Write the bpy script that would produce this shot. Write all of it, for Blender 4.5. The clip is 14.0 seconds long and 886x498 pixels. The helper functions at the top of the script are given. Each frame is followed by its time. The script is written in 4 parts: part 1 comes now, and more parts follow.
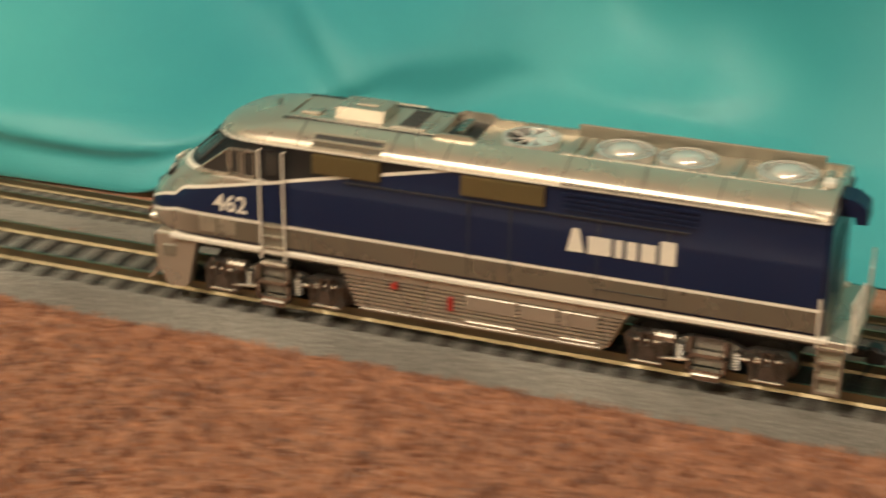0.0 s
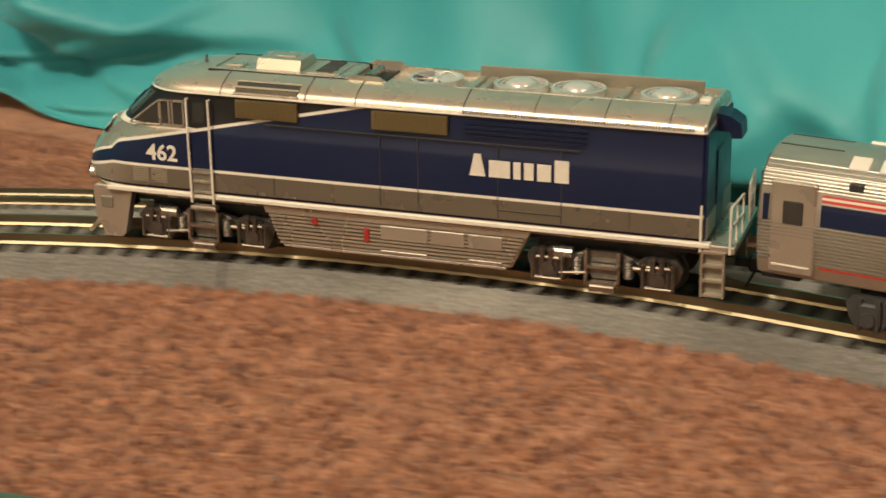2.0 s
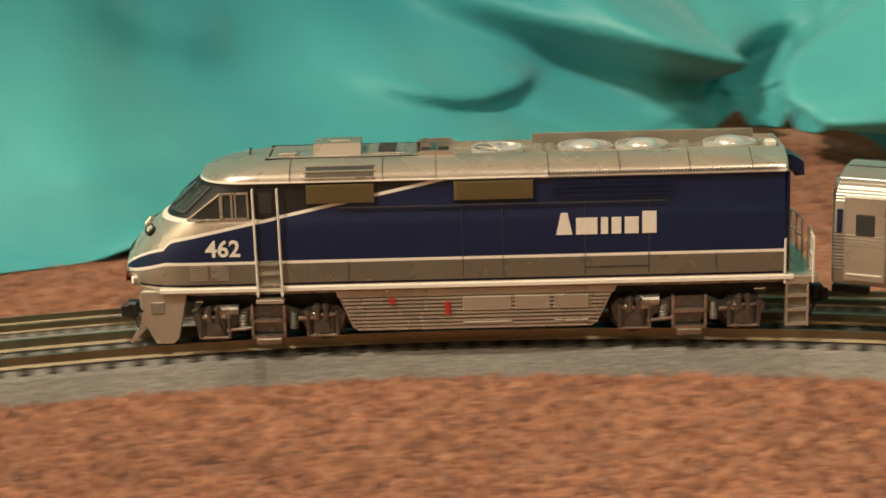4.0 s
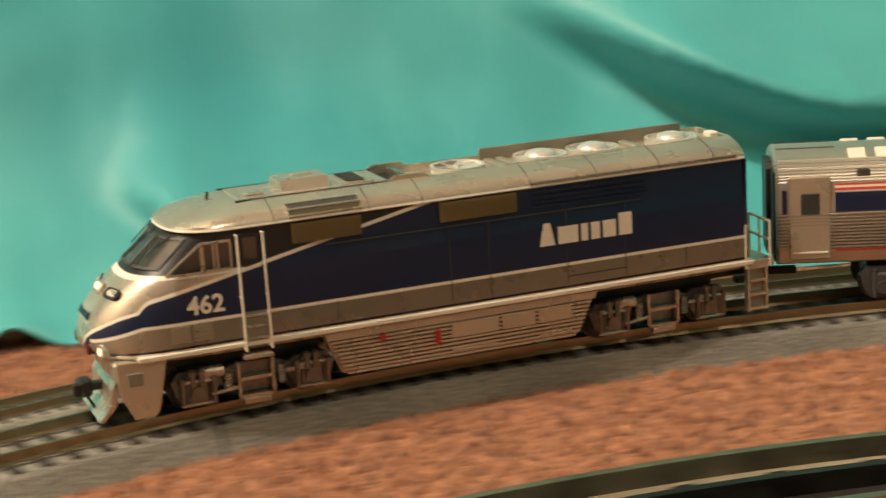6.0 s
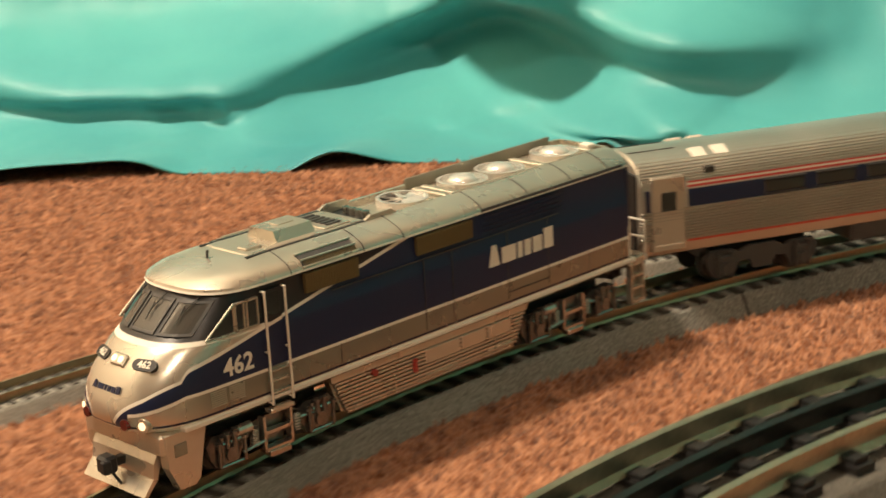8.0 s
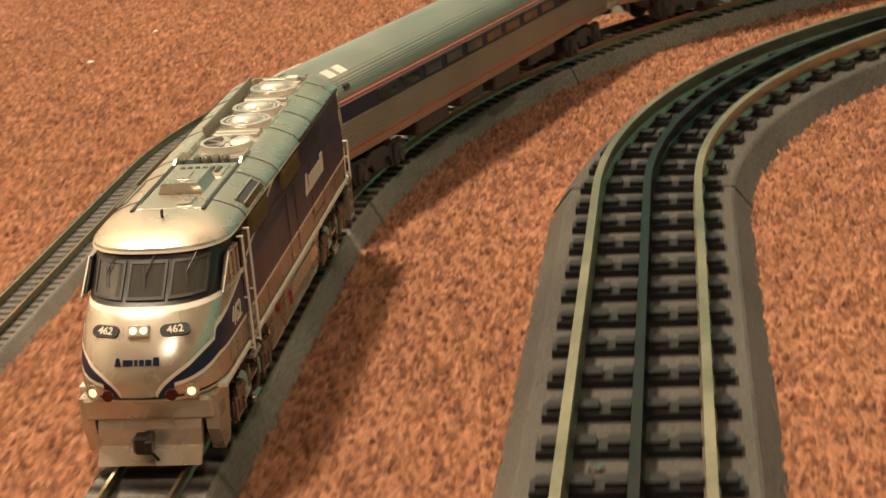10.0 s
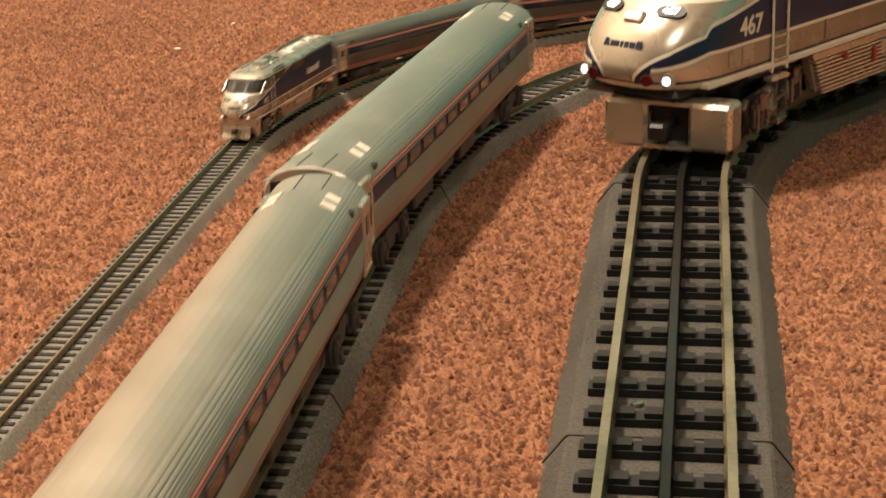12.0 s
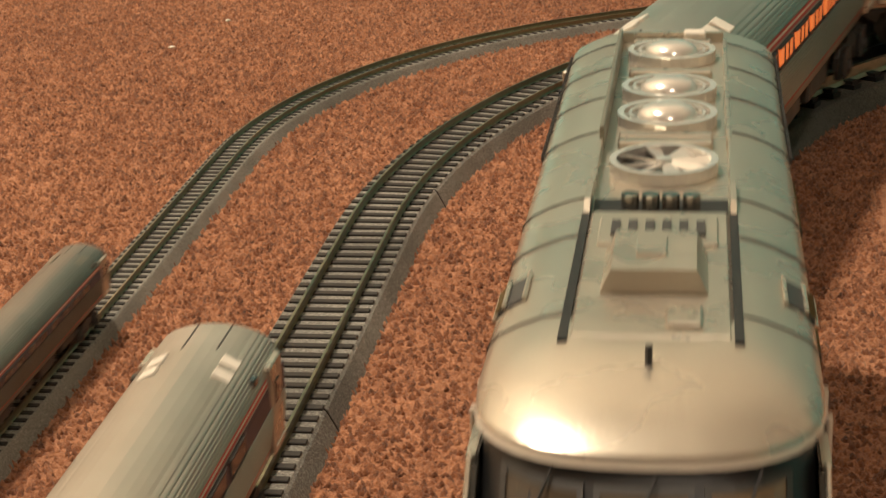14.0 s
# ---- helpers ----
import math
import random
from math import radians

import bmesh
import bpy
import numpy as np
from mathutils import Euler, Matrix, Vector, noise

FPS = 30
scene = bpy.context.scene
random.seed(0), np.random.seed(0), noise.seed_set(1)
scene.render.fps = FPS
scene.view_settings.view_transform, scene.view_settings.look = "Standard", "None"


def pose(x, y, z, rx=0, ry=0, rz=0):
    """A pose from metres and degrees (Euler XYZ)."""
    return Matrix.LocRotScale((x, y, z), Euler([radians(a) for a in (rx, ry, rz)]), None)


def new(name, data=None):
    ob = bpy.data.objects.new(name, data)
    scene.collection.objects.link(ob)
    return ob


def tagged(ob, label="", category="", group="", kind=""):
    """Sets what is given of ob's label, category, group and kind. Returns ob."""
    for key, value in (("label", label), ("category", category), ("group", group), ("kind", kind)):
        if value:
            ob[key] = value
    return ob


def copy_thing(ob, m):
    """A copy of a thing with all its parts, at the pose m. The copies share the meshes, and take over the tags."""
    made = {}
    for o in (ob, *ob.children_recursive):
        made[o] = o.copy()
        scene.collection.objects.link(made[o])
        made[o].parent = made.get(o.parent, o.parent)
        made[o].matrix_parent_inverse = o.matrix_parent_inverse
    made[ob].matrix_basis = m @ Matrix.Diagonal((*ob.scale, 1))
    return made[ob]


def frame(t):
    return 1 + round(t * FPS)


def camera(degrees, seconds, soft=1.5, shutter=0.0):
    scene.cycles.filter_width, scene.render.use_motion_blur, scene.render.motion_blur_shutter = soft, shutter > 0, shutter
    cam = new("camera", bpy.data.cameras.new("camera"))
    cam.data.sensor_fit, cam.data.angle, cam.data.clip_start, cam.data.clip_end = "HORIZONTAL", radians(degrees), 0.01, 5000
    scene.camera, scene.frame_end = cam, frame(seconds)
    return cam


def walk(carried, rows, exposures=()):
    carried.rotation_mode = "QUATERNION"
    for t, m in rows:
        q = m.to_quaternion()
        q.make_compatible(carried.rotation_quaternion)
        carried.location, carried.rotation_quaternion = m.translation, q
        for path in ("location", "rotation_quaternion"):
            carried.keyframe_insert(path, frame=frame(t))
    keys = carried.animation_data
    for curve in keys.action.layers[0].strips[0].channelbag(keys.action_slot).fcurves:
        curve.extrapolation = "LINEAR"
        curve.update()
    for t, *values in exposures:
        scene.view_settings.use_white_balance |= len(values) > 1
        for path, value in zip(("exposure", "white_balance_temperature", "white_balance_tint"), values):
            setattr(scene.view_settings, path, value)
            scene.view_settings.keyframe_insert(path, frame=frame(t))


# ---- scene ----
FOV = 27.2
cam = camera(FOV, 14.0, soft=1.5, shutter=0.5)

# seconds, eye, yaw (to the left from north), pitch, lean
PATH = [
    (0.0, (0.5718, 0.2103, 0.2285), -70.23, -23.67, 0.79),
    (0.5, (0.5750, 0.3008, 0.1785), -65.91, -18.52, 4.50),
    (1.0, (0.5828, 0.3514, 0.1923), -62.85, -19.53, 3.02),
    (1.5, (0.5731, 0.4493, 0.2221), -63.99, -22.39, -0.06),
    (2.0, (0.5522, 0.5188, 0.1935), -60.18, -19.73, -0.67),
    (2.5, (0.5444, 0.5727, 0.1779), -53.99, -16.79, -0.13),
    (3.0, (0.5257, 0.6286, 0.1651), -47.25, -14.74, -0.66),
    (5.3, (0.3352, 0.7353, 0.1732), -19.46, -14.94, -2.44),
    (5.5, (0.3130, 0.7361, 0.1662), -17.55, -14.40, -2.50),
    (6.0, (0.2519, 0.7327, 0.1596), -11.62, -13.36, -3.49),
    (6.5, (0.1872, 0.7040, 0.1683), -6.62, -14.41, -3.76),
    (7.0, (0.1372, 0.6568, 0.1699), -2.43, -14.82, -3.86),
    (7.5, (0.0998, 0.5982, 0.1758), 2.65, -15.58, -3.95),
    (8.0, (0.0831, 0.5047, 0.1978), 8.34, -16.32, -2.98),
    (8.5, (0.0354, 0.3956, 0.2075), 7.43, -17.28, -2.73),
    (8.7, (0.0205, 0.3572, 0.1947), 7.22, -17.10, -4.04),
    (11.0, (0.0088, -0.0225, 0.2025), 9.35, -19.00, -3.60),
    (11.5, (0.0019, -0.0344, 0.2232), 7.91, -18.98, -0.91),
    (12.0, (0.0063, -0.0041, 0.2230), 8.25, -18.27, -1.45),
    (12.5, (0.0036, 0.0000, 0.2291), 9.02, -18.26, -2.15),
    (13.0, (0.0066, 0.0032, 0.2296), 8.98, -18.49, -2.22),
    (13.5, (0.0078, 0.0044, 0.2306), 8.59, -18.82, -2.10),
    (14.0, (0.0080, 0.0036, 0.2317), 8.33, -18.94, -1.99),
]


def eye_pose(eye, yaw, pitch, lean):
    return Matrix.Translation(eye) @ Euler((radians(90 + pitch), 0, radians(yaw))).to_matrix().to_4x4() @ pose(0, 0, 0, 0, 0, lean)


walk(cam, [(t, eye_pose(e, a, b, c)) for t, e, a, b, c in PATH], exposures=((0.0, -0.07, 6500, 9), (3.0, 0.02, 6450, 10), (5.5, 0.1, 6800, 11), (8.5, 0.1, 6950, 12), (11.0, 0.03, 6900, 13), (12.5, -0.11, 6700, 12), (14.0, -0.44, 6600, 11)))

# ---- light: a closed room with one warm ceiling lamp, plus an added fill light ----
world = bpy.data.worlds.new("world")
world.use_nodes = True
world.node_tree.nodes["Background"].inputs[0].default_value = (1.0, 0.82, 0.6, 1)
world.node_tree.nodes["Background"].inputs[1].default_value = 0.01
scene.world = world


def ceiling_lamp_light(place, size, power, colour):
    lamp = bpy.data.lights.new("ceiling_lamp_light", "AREA")
    lamp.shape, lamp.size, lamp.energy, lamp.color = "DISK", size, power, colour
    ob = new("ceiling_lamp_light", lamp)
    ob.matrix_world = pose(*place)
    return ob


WARM = (1.0, 0.84, 0.66)
ceiling_lamp_light((-0.85, 0.98, 2.28), 0.26, 78, WARM)
# no lamp of the room: fill added to brighten the curtain and south-facing sides
ceiling_lamp_light((0.45, -0.9, 2.28), 0.26, 23, WARM)

# ---- node helpers and materials ----
class Nodes:
    """A small builder for node materials."""

    def __init__(self, name):
        self.m = bpy.data.materials.new(name)
        self.m.use_nodes = True
        self.t = self.m.node_tree
        self.bsdf = self.t.nodes["Principled BSDF"]
        self.coord = self.t.nodes.new("ShaderNodeTexCoord").outputs["Object"]

    def put(self, socket, v):
        if isinstance(v, bpy.types.NodeSocket):
            self.t.links.new(v, socket)
        else:
            socket.default_value = v

    def math(self, op, a, b=0.0, clamp=False):
        n = self.t.nodes.new("ShaderNodeMath")
        n.operation, n.use_clamp = op, clamp
        self.put(n.inputs[0], a)
        self.put(n.inputs[1], b)
        return n.outputs[0]

    def xyz(self, k=1.0):
        n = self.t.nodes.new("ShaderNodeSeparateXYZ")
        self.put(n.inputs[0], self.coord)
        return [self.math("MULTIPLY", n.outputs[i], k) for i in range(3)]

    def noise(self, scale, detail=2.0, rough=0.5, vec=None, stretch=None):
        n = self.t.nodes.new("ShaderNodeTexNoise")
        n.inputs["Scale"].default_value, n.inputs["Detail"].default_value, n.inputs["Roughness"].default_value = scale, detail, rough
        v = vec or self.coord
        if stretch:
            m = self.t.nodes.new("ShaderNodeMapping")
            m.inputs["Scale"].default_value = stretch
            self.put(m.inputs["Vector"], v)
            v = m.outputs[0]
        self.put(n.inputs["Vector"], v)
        return n.outputs["Fac"]

    def voronoi(self, scale):
        n = self.t.nodes.new("ShaderNodeTexVoronoi")
        n.inputs["Scale"].default_value = scale
        self.put(n.inputs["Vector"], self.coord)
        return n.outputs["Distance"]

    def mix(self, f, a, b):
        n = self.t.nodes.new("ShaderNodeMix")
        n.data_type = "RGBA"
        self.put(n.inputs[0], f)
        for s, v in ((n.inputs[6], a), (n.inputs[7], b)):
            self.put(s, v if isinstance(v, bpy.types.NodeSocket) else (*v, 1))
        return n.outputs[2]

    def ramp(self, f, *stops):
        n = self.t.nodes.new("ShaderNodeValToRGB")
        e = n.color_ramp.elements
        for i, (p, c) in enumerate(stops):
            s = e[i] if i < 2 else e.new(p)
            s.position, s.color = p, (*c, 1) if len(c) == 3 else c
        self.put(n.inputs[0], f)
        return n.outputs[0]

    def span(self, f, a, b, c=0.0, d=1.0):
        n = self.t.nodes.new("ShaderNodeMapRange")
        self.put(n.inputs[0], f)
        for i, v in enumerate((a, b, c, d)):
            self.put(n.inputs[1 + i], v)
        return n.outputs[0]

    def bump(self, h, strength, distance):
        n = self.t.nodes.new("ShaderNodeBump")
        n.inputs["Strength"].default_value, n.inputs["Distance"].default_value = strength, distance
        self.put(n.inputs["Height"], h)
        self.put(self.bsdf.inputs["Normal"], n.outputs[0])

    def set(self, **kw):
        names = dict(colour="Base Color", rough="Roughness", metal="Metallic", spec="Specular IOR Level", coat="Coat Weight", sheen="Sheen Weight", alpha="Alpha")
        for k, v in kw.items():
            self.put(self.bsdf.inputs[names[k]], (*v, 1) if isinstance(v, tuple) and len(v) == 3 else v)
        return self.m


def paint(name, colour, rough=0.4, metal=0.0, grain=0.06, scale=900.0, coat=0.0):
    """Paint or plastic with slight unevenness of tone and gloss."""
    n = Nodes(name)
    a, b = n.noise(scale, 3), n.noise(scale / 12, 3)
    dark = tuple(c * (1 - 2 * grain) for c in colour)
    f = n.math("ADD", n.math("MULTIPLY", a, 0.5), n.math("MULTIPLY", b, 0.5))
    n.bump(a, 0.06, 0.0003)
    return n.set(colour=n.mix(n.span(f, 0.3, 0.7), dark, colour), rough=n.span(b, 0.3, 0.7, rough - 0.05, rough + 0.08), metal=metal, coat=coat)


def glow(name, colour, strength):
    n = Nodes(name)
    n.bsdf.inputs["Emission Color"].default_value = (*colour, 1)
    n.bsdf.inputs["Emission Strength"].default_value = strength
    return n.set(colour=colour, rough=0.3)


SILVER_RGB, BLUE_RGB, WHITE_RGB, GREY_RGB, BLACK_RGB = (0.58, 0.54, 0.45), (0.0036, 0.0125, 0.050), (0.80, 0.76, 0.66), (0.285, 0.27, 0.215), (0.012, 0.013, 0.014)
silver = paint("silver_paint", SILVER_RGB, 0.28, 0.68, 0.04)
truck_metal = paint("dark_cast_metal", (0.27, 0.26, 0.235), 0.28, 0.85, 0.3, 500)
grey_paint = paint("grey_paint", GREY_RGB, 0.38, 0.5, 0.04)
bright_metal = paint("bright_cast_metal", (0.60, 0.575, 0.52), 0.22, 0.92, 0.25, 500)
chrome = paint("bright_plated_plastic", (0.86, 0.84, 0.78), 0.2, 0.55, 0.05, 700)
dark_blue = paint("dark_blue_paint", BLUE_RGB, 0.35)
white_paint = paint("white_paint", WHITE_RGB, 0.4)
black_plastic = paint("black_plastic", BLACK_RGB, 0.45)
dark_frame = paint("dark_grey_plastic", (0.05, 0.05, 0.048), 0.5)
red_paint = paint("red_paint", (0.36, 0.03, 0.022), 0.4)
grille_tan = paint("olive_tan_mesh", (0.17, 0.13, 0.055), 0.55, 0.3)
headlight_glow = glow("lit_headlight", (1.0, 0.93, 0.95), 3.2)
small_glow = glow("dim_warm_lamp", (1.0, 0.75, 0.5), 1.2)
window_glow = glow("lit_window", (1.0, 0.24, 0.06), 0.75)
red_lens = paint("red_lens", (0.09, 0.006, 0.005), 0.15)


def make_glass():
    n = Nodes("tinted_glass")
    n.noise(300)
    return n.set(colour=(0.045, 0.046, 0.042), rough=0.07, spec=0.8)


tinted_glass = make_glass()


def make_clear():
    n = Nodes("clear_cab_glass")
    n.bsdf.inputs["Transmission Weight"].default_value = 1.0
    n.bsdf.inputs["IOR"].default_value = 1.1
    return n.set(colour=(0.85, 0.85, 0.8), rough=0.04)


clear_glass = make_clear()


def carpet_material():
    """Pile of mixed yarns: each tuft has its own tone, over wide worn and trodden patches."""
    n = Nodes("terracotta_loop_pile")
    island = n.t.nodes.new("ShaderNodeNewGeometry").outputs["Random Per Island"]
    fine, blot, wide = n.noise(620, 4, 0.8), n.noise(110, 4, 0.7), n.noise(5, 3)
    f = n.math("ADD", n.math("MULTIPLY", fine, 0.46), n.math("ADD", n.math("MULTIPLY", blot, 0.28), n.math("MULTIPLY", wide, 0.10)))
    f = n.math("ADD", f, n.math("MULTIPLY", island, 0.16))
    c = n.ramp(f, (0.335, (0.056, 0.019, 0.009)), (0.66, (0.60, 0.295, 0.158)), (0.50, (0.252, 0.097, 0.044)))
    n.bump(fine, 0.5, 0.003)
    return n.set(colour=c, rough=0.95, sheen=0.2, spec=0.1)


carpet_mat = carpet_material()


def satin_material():
    n = Nodes("teal_satin")
    weave, wrinkle, wide = n.noise(1500, 2), n.noise(13, 3, 0.45, stretch=(1, 1, 0.7)), n.noise(4.5, 3)
    c = n.mix(n.span(wide, 0.35, 0.65), (0.028, 0.30, 0.345), (0.075, 0.45, 0.445))
    n.bump(n.math("ADD", wrinkle, n.math("MULTIPLY", weave, 0.02)), 0.4, 0.014)
    return n.set(colour=c, rough=n.span(wrinkle, 0.3, 0.7, 0.44, 0.56), sheen=0.25, spec=0.45)


satin = satin_material()


def ballast_material(name, colour, speck, size):
    n = Nodes(name)
    a, b, w = n.noise(size, 4, 0.7), n.voronoi(size * 0.9), n.noise(14, 3)
    f = n.math("ADD", n.math("MULTIPLY", a, 0.7), n.math("MULTIPLY", w, 0.3))
    n.bump(n.math("ADD", a, n.math("MULTIPLY", b, -0.5)), 0.5, 0.0012)
    return n.set(colour=n.ramp(f, (0.36, tuple(c * 0.45 for c in colour)), (0.64, speck), (0.5, colour)), rough=0.85)


ballast_grey = ballast_material("moulded_grey_ballast", (0.20, 0.195, 0.17), (0.42, 0.41, 0.365), 1300)
ballast_small = ballast_material("fine_grey_ballast", (0.23, 0.225, 0.195), (0.43, 0.42, 0.37), 1900)
roadbed_plain = ballast_material("smooth_grey_brown_roadbed", (0.085, 0.08, 0.068), (0.12, 0.113, 0.095), 900)
tie_brown = paint("dark_brown_tie", (0.032, 0.026, 0.020), 0.7, 0, 0.2, 1200)
tie_black = paint("black_tie", (0.012, 0.012, 0.012), 0.55, 0, 0.15, 700)
rail_brass = paint("nickel_silver_rail", (0.40, 0.34, 0.22), 0.34, 1.0, 0.15, 600)
rail_steel = paint("tarnished_steel_rail", (0.50, 0.46, 0.34), 0.42, 1.0, 0.15, 400)
rail_dark = paint("blackened_centre_rail", (0.06, 0.058, 0.055), 0.35, 0.9, 0.15, 400)
wall_paint = paint("cream_wall_paint", (0.72, 0.66, 0.55), 0.8, 0, 0.03, 40)
ceiling_paint = paint("white_ceiling_paint", (0.80, 0.78, 0.72), 0.9, 0, 0.03, 30)

# ---- mesh helpers ----
def part(name, bm, material, parent=None, label="", smooth=False, k=1.0):
    """Links a bmesh as one mesh object, under a thing where one is given."""
    if k != 1.0:
        bm.transform(Matrix.Scale(k, 4))
    bmesh.ops.recalc_face_normals(bm, faces=bm.faces)
    me = bpy.data.meshes.new(name)
    bm.to_mesh(me)
    bm.free()
    return mesh_part(name, me, material, parent, label, smooth)


def mesh_part(name, me, material, parent=None, label="", smooth=False):
    if material and not me.materials:
        me.materials.append(material)
    if smooth:
        me.shade_smooth()
        me.set_sharp_from_angle(angle=radians(35))
    ob = new(name, me)
    if parent:
        ob.parent = parent
    if label:
        ob["label"] = label
    return ob


def box(bm, x0, x1, y0, y1, z0, z1, bevel=0.0):
    v = [bm.verts.new(p) for p in ((x0, y0, z0), (x1, y0, z0), (x1, y1, z0), (x0, y1, z0), (x0, y0, z1), (x1, y0, z1), (x1, y1, z1), (x0, y1, z1))]
    fs = [bm.faces.new([v[i] for i in q]) for q in ((3, 2, 1, 0), (4, 5, 6, 7), (0, 1, 5, 4), (1, 2, 6, 5), (2, 3, 7, 6), (3, 0, 4, 7))]
    if bevel:
        bmesh.ops.bevel(bm, geom=list({e for f in fs for e in f.edges}), offset=bevel, segments=1, affect="EDGES", profile=0.5)
    return bm


def rod(bm, a, b, r, n=8, r2=None):
    """A round bar from a to b."""
    a, b = Vector(a), Vector(b)
    d = (b - a).normalized()
    u = d.orthogonal().normalized()
    w = d.cross(u)
    r2 = r if r2 is None else r2
    rings = [[bm.verts.new(p + (u * math.cos(2 * math.pi * i / n) + w * math.sin(2 * math.pi * i / n)) * q) for i in range(n)] for p, q in ((a, r), (b, r2))]
    for i in range(n):
        j = (i + 1) % n
        bm.faces.new((rings[0][i], rings[0][j], rings[1][j], rings[1][i]))
    bm.faces.new(rings[0][::-1])
    bm.faces.new(rings[1])
    return bm


def prism(bm, outline, axis, a, b):
    """A flat outline drawn out between a and b along an axis (0 x, 1 y, 2 z); the outline gives the other two coordinates."""
    def place(p, d):
        q = list(p)
        q.insert(axis, d)
        return q
    lo, hi = ([bm.verts.new(place(p, d)) for p in outline] for d in (a, b))
    n = len(outline)
    for i in range(n):
        j = (i + 1) % n
        bm.faces.new((lo[i], lo[j], hi[j], hi[i]))
    bm.faces.new(lo[::-1])
    bm.faces.new(hi)
    return bm


def ring(bm, c, r0, r1, z0, z1, n=28):
    """A flat upright ring round the z axis."""
    loops = [[bm.verts.new((c[0] + r * math.cos(2 * math.pi * i / n), c[1] + r * math.sin(2 * math.pi * i / n), z)) for i in range(n)] for r, z in ((r0, z0), (r1, z0), (r1, z1), (r0, z1))]
    for a in range(4):
        for i in range(n):
            j, b = (i + 1) % n, (a + 1) % 4
            bm.faces.new((loops[a][i], loops[a][j], loops[b][j], loops[b][i]))
    return bm


def loft(bm, rings, closed=True, caps=True):
    rows = [[bm.verts.new(p) for p in r] for r in rings]
    n = len(rows[0])
    for a, b in zip(rows, rows[1:]):
        for i in range(n if closed else n - 1):
            j = (i + 1) % n
            bm.faces.new((a[i], a[j], b[j], b[i]))
    if caps:
        bm.faces.new(rows[0][::-1])
        bm.faces.new(rows[-1])
    return bm


def text_mesh(body, size, depth, bold=0.0):
    """Figures as a flat solid mesh, centred, in the xz plane, facing -y."""
    cu = bpy.data.curves.new("figures", "FONT")
    cu.body, cu.size, cu.extrude, cu.offset, cu.align_x, cu.align_y = body, size, depth, bold, "CENTER", "CENTER"
    cu.resolution_u = 3
    ob = bpy.data.objects.new("figures", cu)
    scene.collection.objects.link(ob)
    me = bpy.data.meshes.new_from_object(ob.evaluated_get(bpy.context.evaluated_depsgraph_get()))
    bpy.data.objects.remove(ob)
    me.transform(Euler((radians(90), 0, 0)).to_matrix().to_4x4())
    return me


class Line:
    """A track's centre line. s runs from the start of the curve: below 0 on the straight that leads south, above 0 round the bend."""

    def __init__(self, x, y0, bends, south=4.5):
        self.x, self.y0, self.pieces = x, y0, []
        p, a, s = Vector((x, y0)), 90.0, 0.0
        for kind, *v in (*bends, ("go", south)):
            length = v[0] if kind == "go" else v[0] * radians(v[1])
            self.pieces.append((s, s + length, kind, p.copy(), a, v))
            d = Vector((math.cos(radians(a)), math.sin(radians(a))))
            if kind == "go":
                p = p + d * length
            else:
                c = p + Vector((d.y, -d.x)) * v[0]
                p = c + Matrix.Rotation(-radians(v[1]), 2) @ (p - c)
                a -= v[1]
            s += length

    def at(self, s):
        """The place, and the way back along the train."""
        if s <= 0:
            return Vector((self.x, self.y0 + s)), Vector((0, 1))
        for s0, s1, kind, p, a, v in self.pieces:
            if s <= s1 or s1 == self.pieces[-1][1]:
                d = Vector((math.cos(radians(a)), math.sin(radians(a))))
                if kind == "go":
                    return p + d * (s - s0), d
                c = p + Vector((d.y, -d.x)) * v[0]
                turn = Matrix.Rotation(-(s - s0) / v[0], 2)
                return c + turn @ (p - c), turn @ d

    def ride(self, s, half, z):
        """The pose of a car whose two trucks stand on the line; its front looks down the line."""
        a, b = self.at(s - half)[0], self.at(s + half)[0]
        d, m = a - b, (a + b) / 2
        return Matrix.Translation((m.x, m.y, z)) @ Euler((0, 0, math.atan2(d.y, d.x))).to_matrix().to_4x4()


HO = Line(-0.118, 0.671, (("bend", 0.559, 180),))
NS = Line(-0.2025, 0.785, (("bend", 0.355, 59), ("go", 0.1885), ("bend", 0.601, 121)))
OG = Line(0.0, 0.70, (("bend", 0.36, 30), ("bend", 0.40, 150)))
HO_Z, NS_Z, OG_Z = 0.0115, 0.0078, 0.0180


def sweep(line, s0, s1, step, profile, closed=True):
    """A bmesh of a cross-section (offset to the east side of the northward line, height) carried along a track."""
    bm = bmesh.new()
    n = max(2, int((s1 - s0) / step) + 1)
    rings = []
    for i in range(n):
        p, d = line.at(s0 + (s1 - s0) * i / (n - 1))
        r = Vector((d.y, -d.x))
        rings.append([(p.x + r.x * o, p.y + r.y * o, z) for o, z in profile])
    return loft(bm, rings, closed, closed)


def tie_mesh(name, half, width, z0, z1, bevel, material):
    bm = box(bmesh.new(), -half, half, -width / 2, width / 2, z0, z1)
    if bevel:
        top = [e for e in bm.edges if all(v.co.z > z1 - 1e-6 for v in e.verts)]
        bmesh.ops.bevel(bm, geom=top, offset=bevel, segments=1, affect="EDGES")
    me = bpy.data.meshes.new(name)
    bm.to_mesh(me)
    bm.free()
    me.materials.append(material)
    return me


